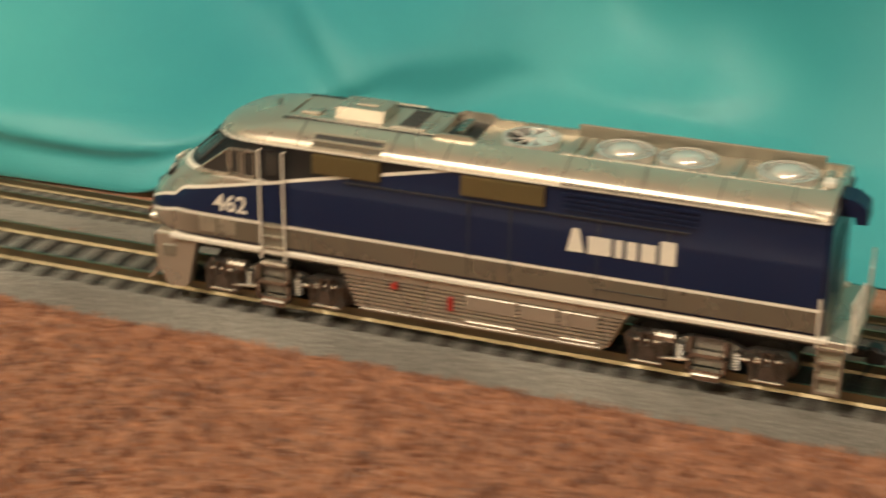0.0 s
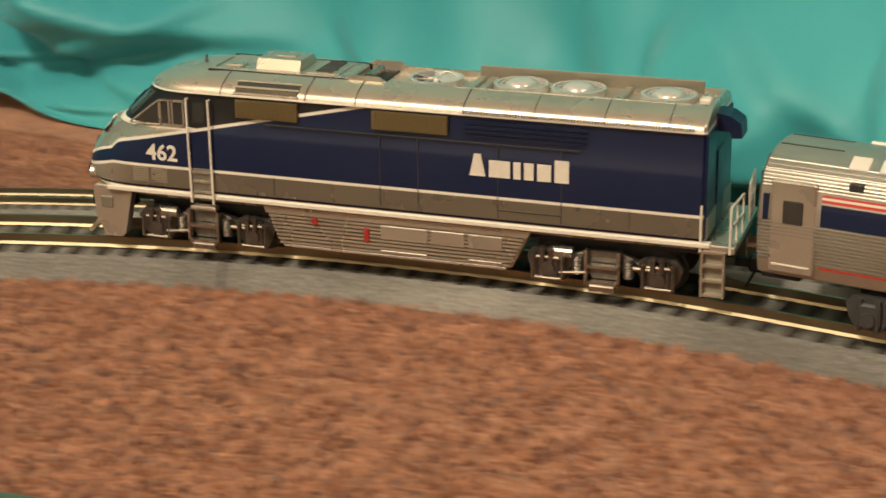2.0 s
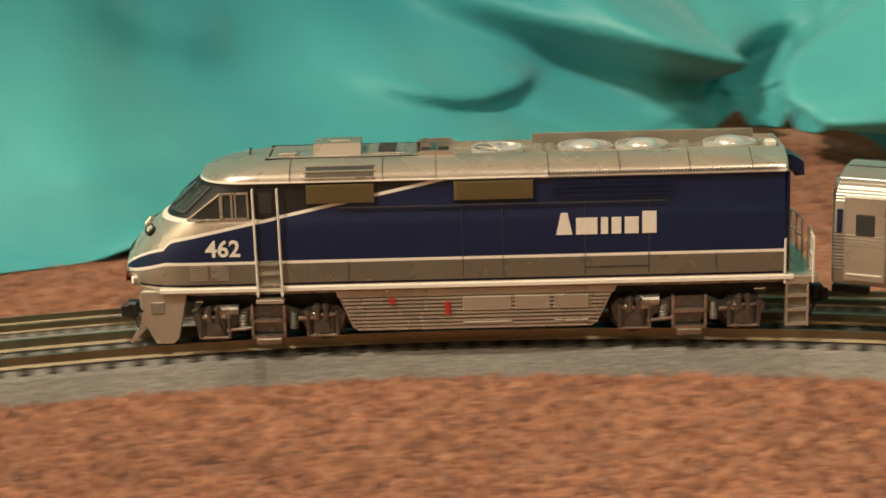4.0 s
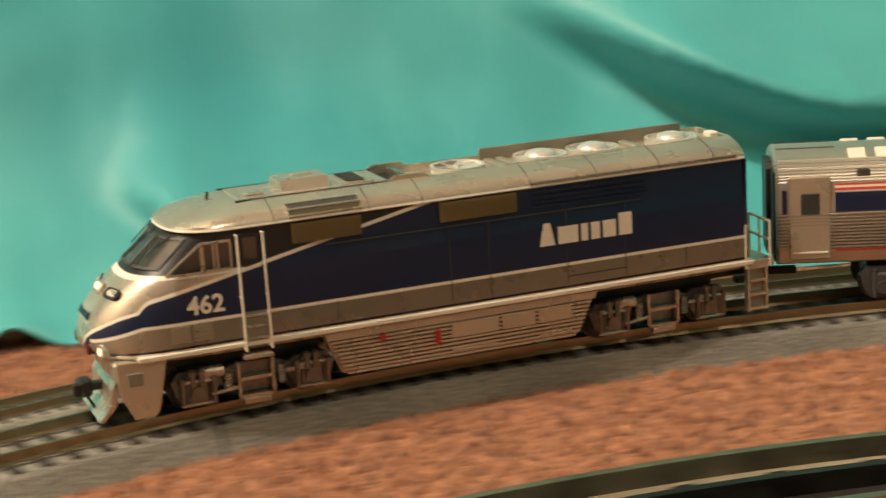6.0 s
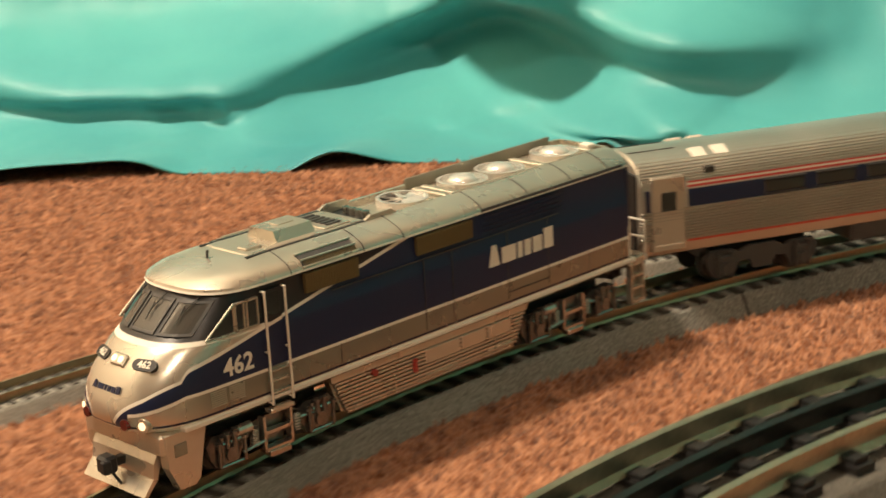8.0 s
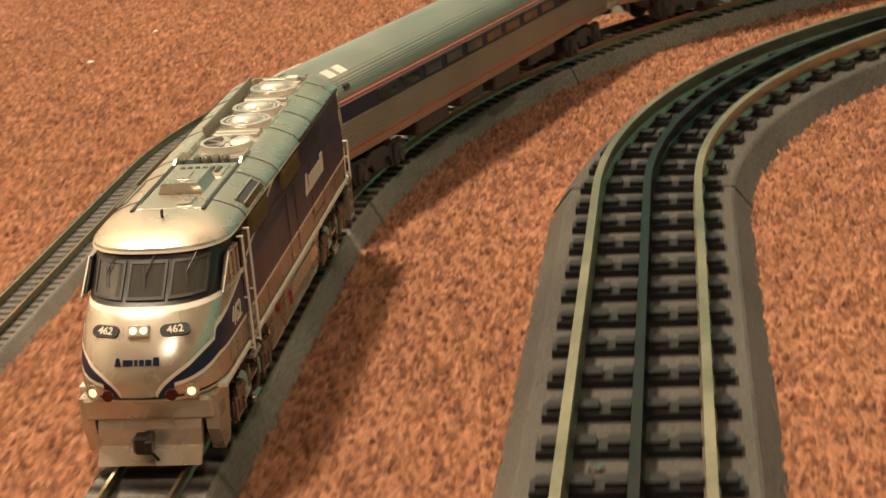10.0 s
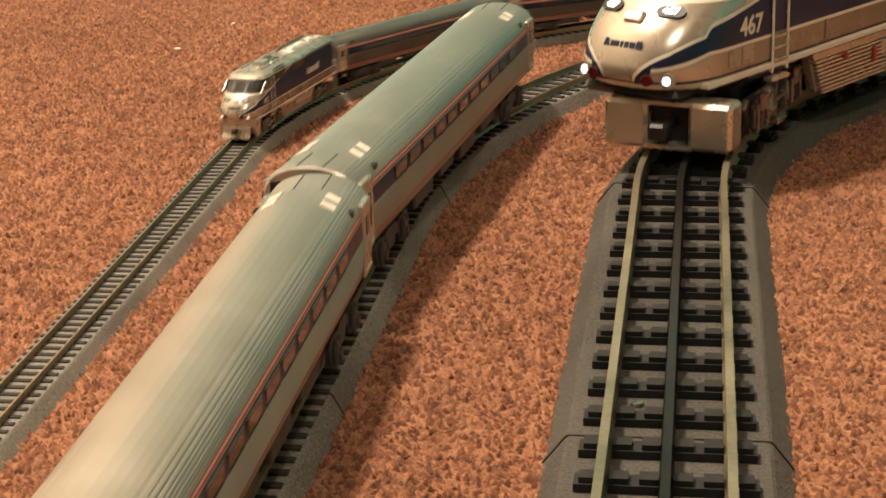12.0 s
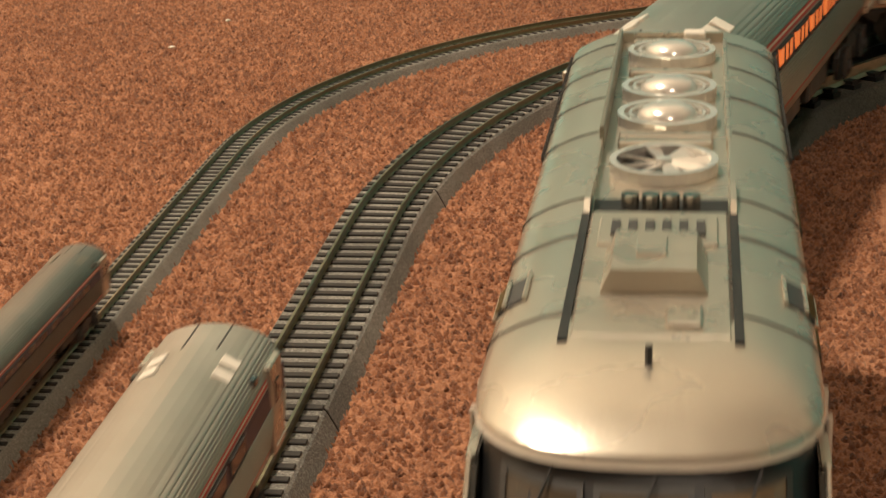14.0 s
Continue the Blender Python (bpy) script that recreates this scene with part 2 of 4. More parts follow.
def lay_ties(line, parent, s0, s1, step, near, me):
    """Single ties on the nearest stretch, the rest joined."""
    src = [v.co.copy() for v in me.vertices], [list(p.vertices) for p in me.polygons]
    verts, faces, count = [], [], 0
    for i in range(int((s1 - s0) / step)):
        s = s0 + i * step
        p, d = line.at(s)
        m = Matrix.Translation((p.x, p.y, 0)) @ Euler((0, 0, math.atan2(d.y, d.x) - math.pi / 2)).to_matrix().to_4x4()
        if near[0] < s < near[1] and count < 300:
            count += 1
            o = new("tie", me)
            o.parent, o.matrix_basis = parent, m
        else:
            base = len(verts)
            verts += [m @ v for v in src[0]]
            faces += [[base + q for q in f] for f in src[1]]
    rest = bpy.data.meshes.new("far_tie")
    rest.from_pydata(verts, [], faces)
    rest.materials.append(me.materials[0])
    ob = new("far_tie", rest)
    ob.parent = parent
    tagged(ob, kind="stuff")


# ---- the room ----
def room():
    x0, x1, y0, y1, h = -1.60, 2.6, -5.2, 1.75, 2.40
    bm = bmesh.new()
    n = 60
    grid = [[bm.verts.new((x0 + (x1 - x0) * i / n, y0 + (y1 - y0) * j / n, 0)) for i in range(n + 1)] for j in range(n + 1)]
    for j in range(n):
        for i in range(n):
            bm.faces.new((grid[j][i], grid[j][i + 1], grid[j + 1][i + 1], grid[j + 1][i]))
    tagged(part("floor", bm, carpet_mat), "terracotta brown loop-pile carpet across the whole floor", "carpet", kind="structure")
    t = 0.12
    for name, b in (("wall_west", (x0 - t, x0, y0, y1)), ("wall_east", (x1, x1 + t, y0, y1)), ("wall_north", (x0 - t, x1 + t, y1, y1 + t)), ("wall_south", (x0 - t, x1 + t, y0 - t, y0))):
        tagged(part(name, box(bmesh.new(), *b, 0, h), wall_paint), "plain cream painted room wall", "wall", kind="structure")
    tagged(part("ceiling", box(bmesh.new(), x0 - t, x1 + t, y0 - t, y1 + t, h, h + t), ceiling_paint), "plain white painted ceiling", "ceiling", kind="structure")
    tagged(part("trim", box(bmesh.new(), -0.62, -0.488, 0.6, 1.44, 0, 0.03, 0.004), wall_paint), "pale cream threshold strip at the edge of the carpet", "trim", kind="structure")


room()


def curtain():
    """Satin cloth hung in heavy slanting folds round two sides of the loop, its hem pooled on the carpet."""
    corner, radius = Vector((1.20, 1.46)), 0.16
    west, south = -0.47, -0.35
    top = 0.72
    straight1 = corner.x - radius - west
    arc = radius * math.pi / 2
    straight2 = corner.y - radius - south
    total = straight1 + arc + straight2

    def base(u):
        if u < straight1:
            return Vector((west + u, corner.y)), Vector((0, -1))
        if u < straight1 + arc:
            a = (u - straight1) / radius
            c = Vector((corner.x - radius, corner.y - radius))
            n = Vector((math.sin(a), math.cos(a)))
            return c + n * radius, -n
        return Vector((corner.x, corner.y - radius - (u - straight1 - arc))), Vector((-1, 0))

    rng = np.random.default_rng(11)
    east = straight1 + arc + corner.y - radius
    # folds: start and end along the cloth and in height, width, depth; the cloth tucks in below each
    folds = [(0.91, 0.086, 1.09, 0.058, 0.013, 0.042), (0.97, 0.150, 1.03, 0.090, 0.014, 0.010),
             (0.385, 0.120, 0.605, 0.050, 0.018, 0.052), (0.02, 0.098, 0.50, 0.080, 0.018, 0.060), (0.44, 0.045, 0.60, 0.024, 0.010, 0.020),
             (0.50, 0.023, 0.64, 0.010, 0.007, 0.014), (0.62, 0.125, 0.665, 0.055, 0.012, 0.008), (1.40, 0.080, 1.66, 0.052, 0.014, 0.044),
             (east - 1.36, 0.085, east - 1.265, 0.026, 0.012, 0.030), (east - 1.29, 0.062, east - 1.22, 0.016, 0.010, 0.026), (east - 1.175, 0.105, east - 1.10, 0.035, 0.013, 0.036),
             (east - 1.09, 0.085, east - 0.98, 0.040, 0.012, 0.030), (east - 0.50, 0.085, east - 0.375, 0.045, 0.020, 0.018),
             (east - 0.745, 0.060, east - 0.70, 0.026, 0.008, 0.024), (east - 0.669, 0.066, east - 0.63, 0.024, 0.008, 0.024)]
    for _ in range(120):
        u0, v0, a = rng.uniform(0, total), rng.uniform(0.03, 0.7), rng.uniform(0.25, 1.05)
        far = rng.uniform(0.06, 0.16) * (1 + 1.5 * v0)
        calm = 0.35 if 0.5 < u0 < 1.02 or (east - 0.48 < u0 < east - 0.24 and v0 < 0.2) else 1.0
        calm *= 0.0 if v0 > 0.09 and u0 < 1.2 else 0.6
        folds.append((u0, v0, u0 + far * math.cos(a), v0 - far * math.sin(a), rng.uniform(0.006, 0.014) * (1 + 2 * v0), calm * rng.uniform(0.009, 0.024) * (1 + v0)))
    for _ in range(70):
        u0, v0, a = rng.uniform(0, total), rng.uniform(0.008, 0.05), rng.uniform(-0.12, 0.28)
        far = rng.uniform(0.06, 0.20)
        folds.append((u0, v0, u0 + far * math.cos(a), v0 - far * math.sin(a), rng.uniform(0.004, 0.008), (0.2 if east - 0.52 < u0 < east - 0.24 else 1.0) * rng.uniform(0.004, 0.011)))

    nu, nv = 1000, 135
    us = np.linspace(0, total, nu + 1)
    vs = top * np.linspace(0, 1, nv + 1) ** 2.2
    U, V = np.meshgrid(us, vs)
    depth = np.zeros_like(U)
    for u0, v0, u1, v1, w, a in folds:
        du, dv = u1 - u0, v1 - v0
        far = math.hypot(du, dv)
        along = ((U - u0) * du + (V - v0) * dv) / far
        across = ((U - u0) * -dv + (V - v0) * du) / far + 0.10 * far * np.sin(np.pi * np.clip(along / far, -0.5, 1.5))
        ends = np.clip(along / (0.45 * far) + 0.35, 0, 1) * np.clip((far - along) / (0.45 * far) + 0.35, 0, 1)
        ends = ends * ends * (3 - 2 * ends)
        lobe = np.where(across > 0, np.exp(-((np.abs(across) / (2.6 * w)) ** 1.4)), np.exp(-((across / (0.75 * w)) ** 2)))
        depth += 1.4 * a * ends * lobe
    bm = bmesh.new()
    rows = []
    for j in range(nv + 1):
        row = []
        for i in range(nu + 1):
            u, v = us[i], vs[j]
            p, n = base(u)
            w1 = noise.noise((u * 2.6, v * 2.2, 0.3))
            w2 = noise.noise((u * 8 + 7, v * 9, 1.3))
            w3 = noise.noise((u * 26 + 3, v * 30, 4.1))
            still = min(1.0, max(0.0, (u - 0.4) / 0.2)) * min(1.0, max(0.0, (1.15 - u) / 0.15))
            lean = 16 - 11 * still
            d = (0.030 - 0.019 * still) * math.sin(u * 11 + v * lean + 3 * w1) + (0.016 - 0.010 * still) * w2 + 0.0035 * w3 + depth[j, i]
            north = min(1.0, max(0.0, (straight1 - 0.1 - u) / 0.25))
            north = north * north * (3 - 2 * north)
            d *= (1 - north) * min(1.0, 0.25 + v / 0.035) + north * min(1.0, 0.12 + max(0.0, v - 0.008) / 0.03)
            flat = math.exp(-((v / 0.036) ** 2))
            d -= north * (1 - 0.9 * still) * (0.022 + 0.022 * math.sin(u * 9 + 2 * w1)) * math.exp(-(((v - 0.052) / 0.022) ** 2))
            d += flat * (0.030 * north + 0.035 * math.exp(-(((u - 0.22) / 0.16) ** 2)))
            west_end = min(1.0, max(0.0, (0.62 - u) / 0.2))
            pool = math.exp(-((v / (0.085 - 0.045 * west_end)) ** 1.2))
            d += (0.122 + 0.016 * math.exp(-(((u - east + 0.53) / 0.1) ** 2))) * pool + pool * (0.010 * w2 + 0.008 * math.sin(u * 15 + 4 * w1))
            z = 0.0012 + v * (1.0 - 0.35 * (1 - north) * math.exp(-v / 0.03) - 0.78 * north * flat) + 0.0085 * max(0.0, math.sin(u * 37 + 5 * w2)) ** 3 * math.exp(-v / 0.012)
            q = p + n * d
            row.append(bm.verts.new((q.x, q.y, z)))
        rows.append(row)
    for a, b in zip(rows, rows[1:]):
        for i in range(nu):
            bm.faces.new((a[i], a[i + 1], b[i + 1], b[i]))
    ob = part("curtain", bm, satin, None)
    ob.data.shade_smooth()
    thick = ob.modifiers.new("thickness", "SOLIDIFY")
    thick.thickness, thick.offset = 0.0010, 1.0
    tagged(ob, "shiny teal satin cloth hung in slanting folds down to the carpet", "curtain")


def pile():
    """Tufts of the carpet round the tracks."""
    rng = np.random.default_rng(4)
    x0, x1, y0, y1 = -0.488, 1.06, 0.12, 1.33
    step = 0.0022
    gx, gy = np.meshgrid(np.arange(x0, x1, step), np.arange(y0, y1, step))
    p = np.stack([gx.ravel(), gy.ravel()], 1) + rng.uniform(-0.0011, 0.0011, (gx.size, 2))
    cx, cy = p[:, 0] - 0.38, p[:, 1] - 0.70
    inside = (np.hypot(cx, cy) < 0.30) | ((np.abs(cx) < 0.30) & (cy < 0))
    p = p[~inside]
    n = len(p)
    a, r, h = rng.uniform(0, 2 * np.pi, n), rng.uniform(0.0010, 0.0020, n), rng.uniform(0.0006, 0.0026, n)
    verts = np.zeros((n, 5, 3), np.float32)
    for k in range(4):
        verts[:, k, 0] = p[:, 0] + r * np.cos(a + k * np.pi / 2) * (1.35 if k % 2 else 0.8)
        verts[:, k, 1] = p[:, 1] + r * np.sin(a + k * np.pi / 2) * (1.35 if k % 2 else 0.8)
        verts[:, k, 2] = -0.0004
    verts[:, 4, :2] = p + rng.uniform(-0.0010, 0.0010, (n, 2))
    verts[:, 4, 2] = h
    tri = np.array([(0, 1, 4), (1, 2, 4), (2, 3, 4), (3, 0, 4)])
    faces = (np.arange(n)[:, None, None] * 5 + tri[None]).reshape(-1, 3)
    me = bpy.data.meshes.new("carpet_pile")
    me.from_pydata(verts.reshape(-1, 3), [], faces)
    me.materials.append(carpet_mat)
    me.shade_smooth()
    tagged(new("carpet_pile", me), "short terracotta and brown carpet tufts", "carpet", kind="stuff")


pile()
curtain()


# ---- tracks ----
def two_rails(line, parent, gauge, z0, z1, head, s0, s1, step, material):
    for side in (-1, 1):
        o, h = side * (gauge + head) / 2, head / 2
        zc = z1 - (z1 - z0) * 0.35
        prof = [(o - h * 1.5, z0), (o + h * 1.5, z0), (o + h * 0.45, z0 + (z1 - z0) * 0.25), (o + h * 0.45, zc), (o + h, zc), (o + h, z1), (o - h, z1), (o - h, zc), (o - h * 0.45, zc), (o - h * 0.45, z0 + (z1 - z0) * 0.25)]
        part("rail", sweep(line, s0, s1, step, prof), material, parent)


def middle_track():
    t = tagged(new("middle_track"), "two-rail model railway track on grey moulded ballast roadbed on carpet", "model track")
    s0, s1 = -1.9, 3.4
    part("roadbed", sweep(HO, s0, s1, 0.012, [(-0.0195, 0), (0.0195, 0), (0.0160, 0.0066), (0.0150, 0.0075), (-0.0150, 0.0075), (-0.0160, 0.0066)]), ballast_grey, t)
    two_rails(HO, t, 0.0165, 0.0082, HO_Z, 0.0009, s0, s1, 0.012, rail_brass)
    for s in [1.811, -0.17, -0.40] + [1.592 - 0.2195 * i for i in range(8)]:
        joint(HO, t, s, [(-0.0195, 0), (0.0195, 0), (0.0160, 0.0066), (0.0150, 0.0075), (-0.0150, 0.0075), (-0.0160, 0.0066)], tie_brown)
    lay_ties(HO, t, s0, s1, 0.0082, (-0.45, 1.95), tie_mesh("tie", 0.0150, 0.0031, 0.0073, 0.0083, 0.0002, tie_brown))


def small_track():
    t = tagged(new("small_track"), "narrow small-scale model track on fine grey ballast roadbed on carpet", "model track")
    s0, s1 = -1.9, 4.7
    part("roadbed", sweep(NS, s0, s1, 0.012, [(-0.0125, 0), (0.0125, 0), (0.0098, 0.0044), (0.0092, 0.0050), (-0.0092, 0.0050), (-0.0098, 0.0044)]), ballast_small, t)
    two_rails(NS, t, 0.0090, 0.0054, NS_Z, 0.0006, s0, s1, 0.012, rail_brass)
    lay_ties(NS, t, s0, s1, 0.0056, (-0.35, 1.33), tie_mesh("tie", 0.0088, 0.0021, 0.0048, 0.0055, 0.00015, tie_brown))


def large_track():
    t = tagged(new("large_track"), "three-rail model track with black ties on a smooth grey-brown roadbed", "model track")
    s0, s1 = -1.9, 4.5
    part("roadbed", sweep(OG, s0, s1, 0.012, [(-0.0355, 0), (0.0355, 0), (0.0290, 0.0082), (0.0280, 0.0088), (-0.0280, 0.0088), (-0.0290, 0.0082)]), roadbed_plain, t)
    two_rails(OG, t, 0.0318, 0.0112, OG_Z, 0.0026, s0, s1, 0.012, rail_steel)
    o, z = 0.0013, OG_Z
    part("centre_rail", sweep(OG, s0, s1, 0.012, [(-o * 1.5, 0.0112), (o * 1.5, 0.0112), (o * 0.6, 0.013), (o, 0.0165), (o, z), (-o, z), (-o, 0.0165), (-o * 0.6, 0.013)]), rail_dark, t)
    bm = box(bmesh.new(), -0.0245, 0.0245, -0.0036, 0.0036, 0.0085, 0.0112)
    for x in (-0.0205, -0.0125, -0.0045, 0.0045, 0.0125, 0.0205):
        box(bm, x - 0.0026, x + 0.0026, -0.0026, 0.0026, 0.0112, 0.0128)
    me = bpy.data.meshes.new("tie")
    bm.to_mesh(me)
    bm.free()
    me.materials.append(tie_black)
    for s in (-0.481, -0.227, 0.027, 0.31, 0.595, 0.88):
        joint(OG, t, s, [(-0.0355, 0), (0.0355, 0), (0.0290, 0.0082), (0.0280, 0.0088), (-0.0280, 0.0088), (-0.0290, 0.0082)], tie_black)
    lay_ties(OG, t, s0 + 0.005, s1, 0.0218, (-0.6, 1.2), me)
    for s, o in ((-0.204, -0.0095), (-0.288, 0.0085), (0.285, 0.0085), (0.56, -0.0085)):
        p, d = OG.at(s)
        bm = rod(bmesh.new(), (0, 0, 0.0086), (0, 0, 0.0100), 0.0024, 12, 0.0018)
        ob = part("screw", bm, bright_metal, t, "bright screw head")
        ob.location = (p.x + d.y * o, p.y - d.x * o, 0)


def joint(line, parent, s, profile, material):
    """The thin dark seam between two pieces of roadbed."""
    grown = [(o * 1.012, z + (0.00025 if z > 0 else 0)) for o, z in profile]
    part("joint", sweep(line, s - 0.0004, s + 0.0004, 0.0008, grown), material, parent, "dark seam between two track pieces")


def lint():
    for x, y, a in ((-0.295, 1.015, 20), (-0.280, 1.089, 70)):
        bm = bmesh.new()
        bmesh.ops.create_icosphere(bm, subdivisions=2, radius=1.0)
        for v in bm.verts:
            v.co *= 1 + 0.35 * noise.noise(v.co * 2.3)
            v.co = Vector((v.co.x * 0.0021, v.co.y * 0.0013, v.co.z * 0.0009))
        ob = part("lint_speck", bm, white_paint)
        ob.matrix_basis = pose(x, y, 0.0028, 0, 0, a)
        tagged(ob, "tiny white speck of lint lying on carpet", "lint", group="specks of lint")


middle_track()
lint()
small_track()
large_track()

# ---- trains; sizes in millimetres of the middle scale, times k ----
MM = 0.001


def livery(name, k):
    """Silver, dark blue, grey and black paint of the engine's body, laid out along its side (x forward, z up)."""
    n = Nodes(name)
    x, y, z = n.xyz(1000.0 / k)
    ay = n.math("ABSOLUTE", y)
    M = n.math

    def above(a, b, soft=0.12):
        return n.span(M("SUBTRACT", a, b), -soft, soft)

    def band(a, b, w):
        return n.span(M("ABSOLUTE", M("SUBTRACT", a, b)), w + 0.12, w - 0.12)

    diag = M("ADD", M("MULTIPLY", x, -0.208), 50.0)
    root = M("SQRT", M("MAXIMUM", M("SUBTRACT", ay, 4.2), 0.0))
    front = M("ADD", M("ADD", M("ADD", M("MULTIPLY", root, 2.75), 18.3), M("MULTIPLY", M("MAXIMUM", M("SUBTRACT", ay, 12.0), 0.0), 0.28)), M("MULTIPLY", M("MAXIMUM", M("SUBTRACT", 90.5, x), 0.0), 1.2))
    near = n.t.nodes.new("ShaderNodeMath")
    near.operation = "SMOOTH_MIN"
    n.put(near.inputs[0], diag)
    n.put(near.inputs[1], front)
    near.inputs[2].default_value = 2.5
    upper = M("MINIMUM", near.outputs[0], 48.0)
    lower = M("SUBTRACT", 25.2, M("MULTIPLY", M("MAXIMUM", M("SUBTRACT", x, 90.0), 0.0), 0.26))
    outer = above(ay, 4.3)
    tone, fine = n.noise(60 / k, 3), n.noise(1200, 2)
    c = n.mix(n.span(tone, 0.3, 0.7), tuple(v * 0.93 for v in SILVER_RGB), SILVER_RGB)
    grey = M("MULTIPLY", M("MULTIPLY", above(25.2, z), above(88.0, x, 8.0)), 1.0)
    c = n.mix(grey, c, GREY_RGB)
    blue = M("MULTIPLY", M("MULTIPLY", above(upper, z), above(z, lower)), outer)
    # the blue tip curls down round the marker lamp
    lamp_far = M("SQRT", M("ADD", M("POWER", M("SUBTRACT", ay, 7.9), 2.0), M("POWER", M("SUBTRACT", z, 19.6), 2.0)))
    tip = M("MULTIPLY", M("MULTIPLY", above(upper, z), above(lamp_far, 1.5)), M("MULTIPLY", above(8.8, ay), above(z, 18.0)))
    blue = M("MAXIMUM", blue, M("MULTIPLY", M("MULTIPLY", tip, outer), above(x, 94.0)))
    c = n.mix(blue, c, BLUE_RGB)
    sill = M("MAXIMUM", M("ADD", upper, 0.5), 37.3)
    dark = M("MULTIPLY", M("MULTIPLY", above(z, sill), above(48.0, z)), above(x, 4.0))
    c = n.mix(dark, c, BLACK_RGB)
    wide = M("ADD", 0.36, M("DIVIDE", 0.36, M("MAXIMUM", root, 0.35)))
    edge = M("MULTIPLY", n.span(M("ABSOLUTE", M("SUBTRACT", z, upper)), M("ADD", wide, 0.12), M("SUBTRACT", wide, 0.12)), above(z, 17.8))
    trim = M("MAXIMUM", M("MULTIPLY", M("MAXIMUM", edge, M("MULTIPLY", band(z, lower, 0.42), above(ay, 8.8))), outer), M("MULTIPLY", band(z, 37.3, 0.5), above(x, 62.0)))
    trim = M("MULTIPLY", trim, above(x, -89.0))
    trim = M("MAXIMUM", trim, band(z, 48.1, 0.45))
    trim = M("MAXIMUM", trim, band(z, 17.6, 0.75))
    c = n.mix(trim, c, WHITE_RGB)
    c = n.mix(band(z, 18.8, 0.3), c, BLUE_RGB)
    painted = M("MAXIMUM", M("MAXIMUM", blue, dark), trim)
    n.bump(fine, 0.05, 0.0003 * k)
    return n.set(colour=c, metal=n.span(painted, 0, 1, 0.68, 0.0), rough=n.math("ADD", n.span(tone, 0.3, 0.7, 0.24, 0.31), n.math("MULTIPLY", painted, 0.12)))


def body_slice(z, w, xf, curve, xr, n=9, power=2.6):
    """Half outline mirrored: rear corner, along the side, round the nose."""
    pts = [(xr, 0.0), (xr, w * 0.5), (xr, w - 0.8), (xr + 0.8, w)]
    pts += [(xr + 0.8 + (xf - curve - xr - 0.8) * i / 6, w) for i in range(1, 7)]
    for i in range(1, n + 1):
        a = math.pi / 2 * i / n
        pts.append((xf - curve + curve * math.sin(a) ** (2 / power), w * max(0.0, math.cos(a)) ** (2 / power)))
    half = pts[:-1] + [(xf, 0.0)]
    return [(x, y, z) for x, y in half] + [(x, -y, z) for x, y in half[-2:0:-1]]


SHELL = ((15.6, 17.2, 97.5, 22), (16.8, 17.9, 100.5, 22), (18.2, 18.3, 102.6, 22), (20.0, 18.3, 103.6, 22), (23, 18.3, 103.4, 22), (26, 18.3, 102.4, 22), (29, 18.3, 100.6, 22), (32, 18.2, 98.0, 22), (35.5, 18.1, 94.2, 22), (37.0, 18.0, 92.2, 22),
         (37.6, 17.8, 91.0, 21), (43.5, 17.4, 84.4, 19), (47.6, 17.2, 79.8, 17), (48.0, 18.3, 80.6, 17), (49.2, 18.1, 80.0, 17), (50.5, 16.9, 77.5, 16), (51.7, 14.6, 73.0, 15), (52.7, 12.0, 67.5, 13), (53.3, 9.6, 62.0, 11))


def on_nose(y, z, out=0.0, power=2.6):
    """The point of the nose at y and z, moved outwards by `out`."""
    zs = [r[0] for r in SHELL]
    w, xf, cv = (float(np.interp(z, zs, [r[i] for r in SHELL])) for i in (1, 2, 3))
    c = min(1.0, abs(y) / w) ** (power / 2)
    s = math.sqrt(max(0.0, 1 - c * c)) ** (2 / power)
    return (xf - cv + cv * s + out * 0.75, y * (1 + out * 0.03), z + out * 0.6)


def nose_patch(bm, y0, y1, z0, z1, out, back, n=6):
    """A slab of the nose's own curve between two heights and two upright edges."""
    grid = [[[bm.verts.new(on_nose(y0 + (y1 - y0) * i / n, z0 + (z1 - z0) * j / n, o)) for i in range(n + 1)] for j in range(n + 1)] for o in (back, out)]
    for g in grid:
        for j in range(n):
            for i in range(n):
                bm.faces.new((g[j][i], g[j][i + 1], g[j + 1][i + 1], g[j + 1][i]))
    a, b = grid
    for j in range(n):
        for i in (0, n):
            bm.faces.new((a[j][i], a[j + 1][i], b[j + 1][i], b[j][i]))
            bm.faces.new((a[i][j], a[i][j + 1], b[i][j + 1], b[i][j]))
    return bm


def name_bars(parent, k, height, widths, gap, depth, material, label, m):
    """A row of plain upright blocks where a maker's or owner's word stands."""
    x = -(sum(widths) + gap * (len(widths) - 1)) / 2
    for i, w in enumerate(widths):
        h = height if i in (0, 5) else height * 0.76
        lean = 0.30 * w if i == 0 else 0.0
        o = part("name_bar", prism(bmesh.new(), [(x, 0), (x + w, 0), (x + w - lean, h), (x + lean, h)], 1, -depth, 0), material, parent, label, k=MM * k)
        o.matrix_basis = m
        x += w + gap


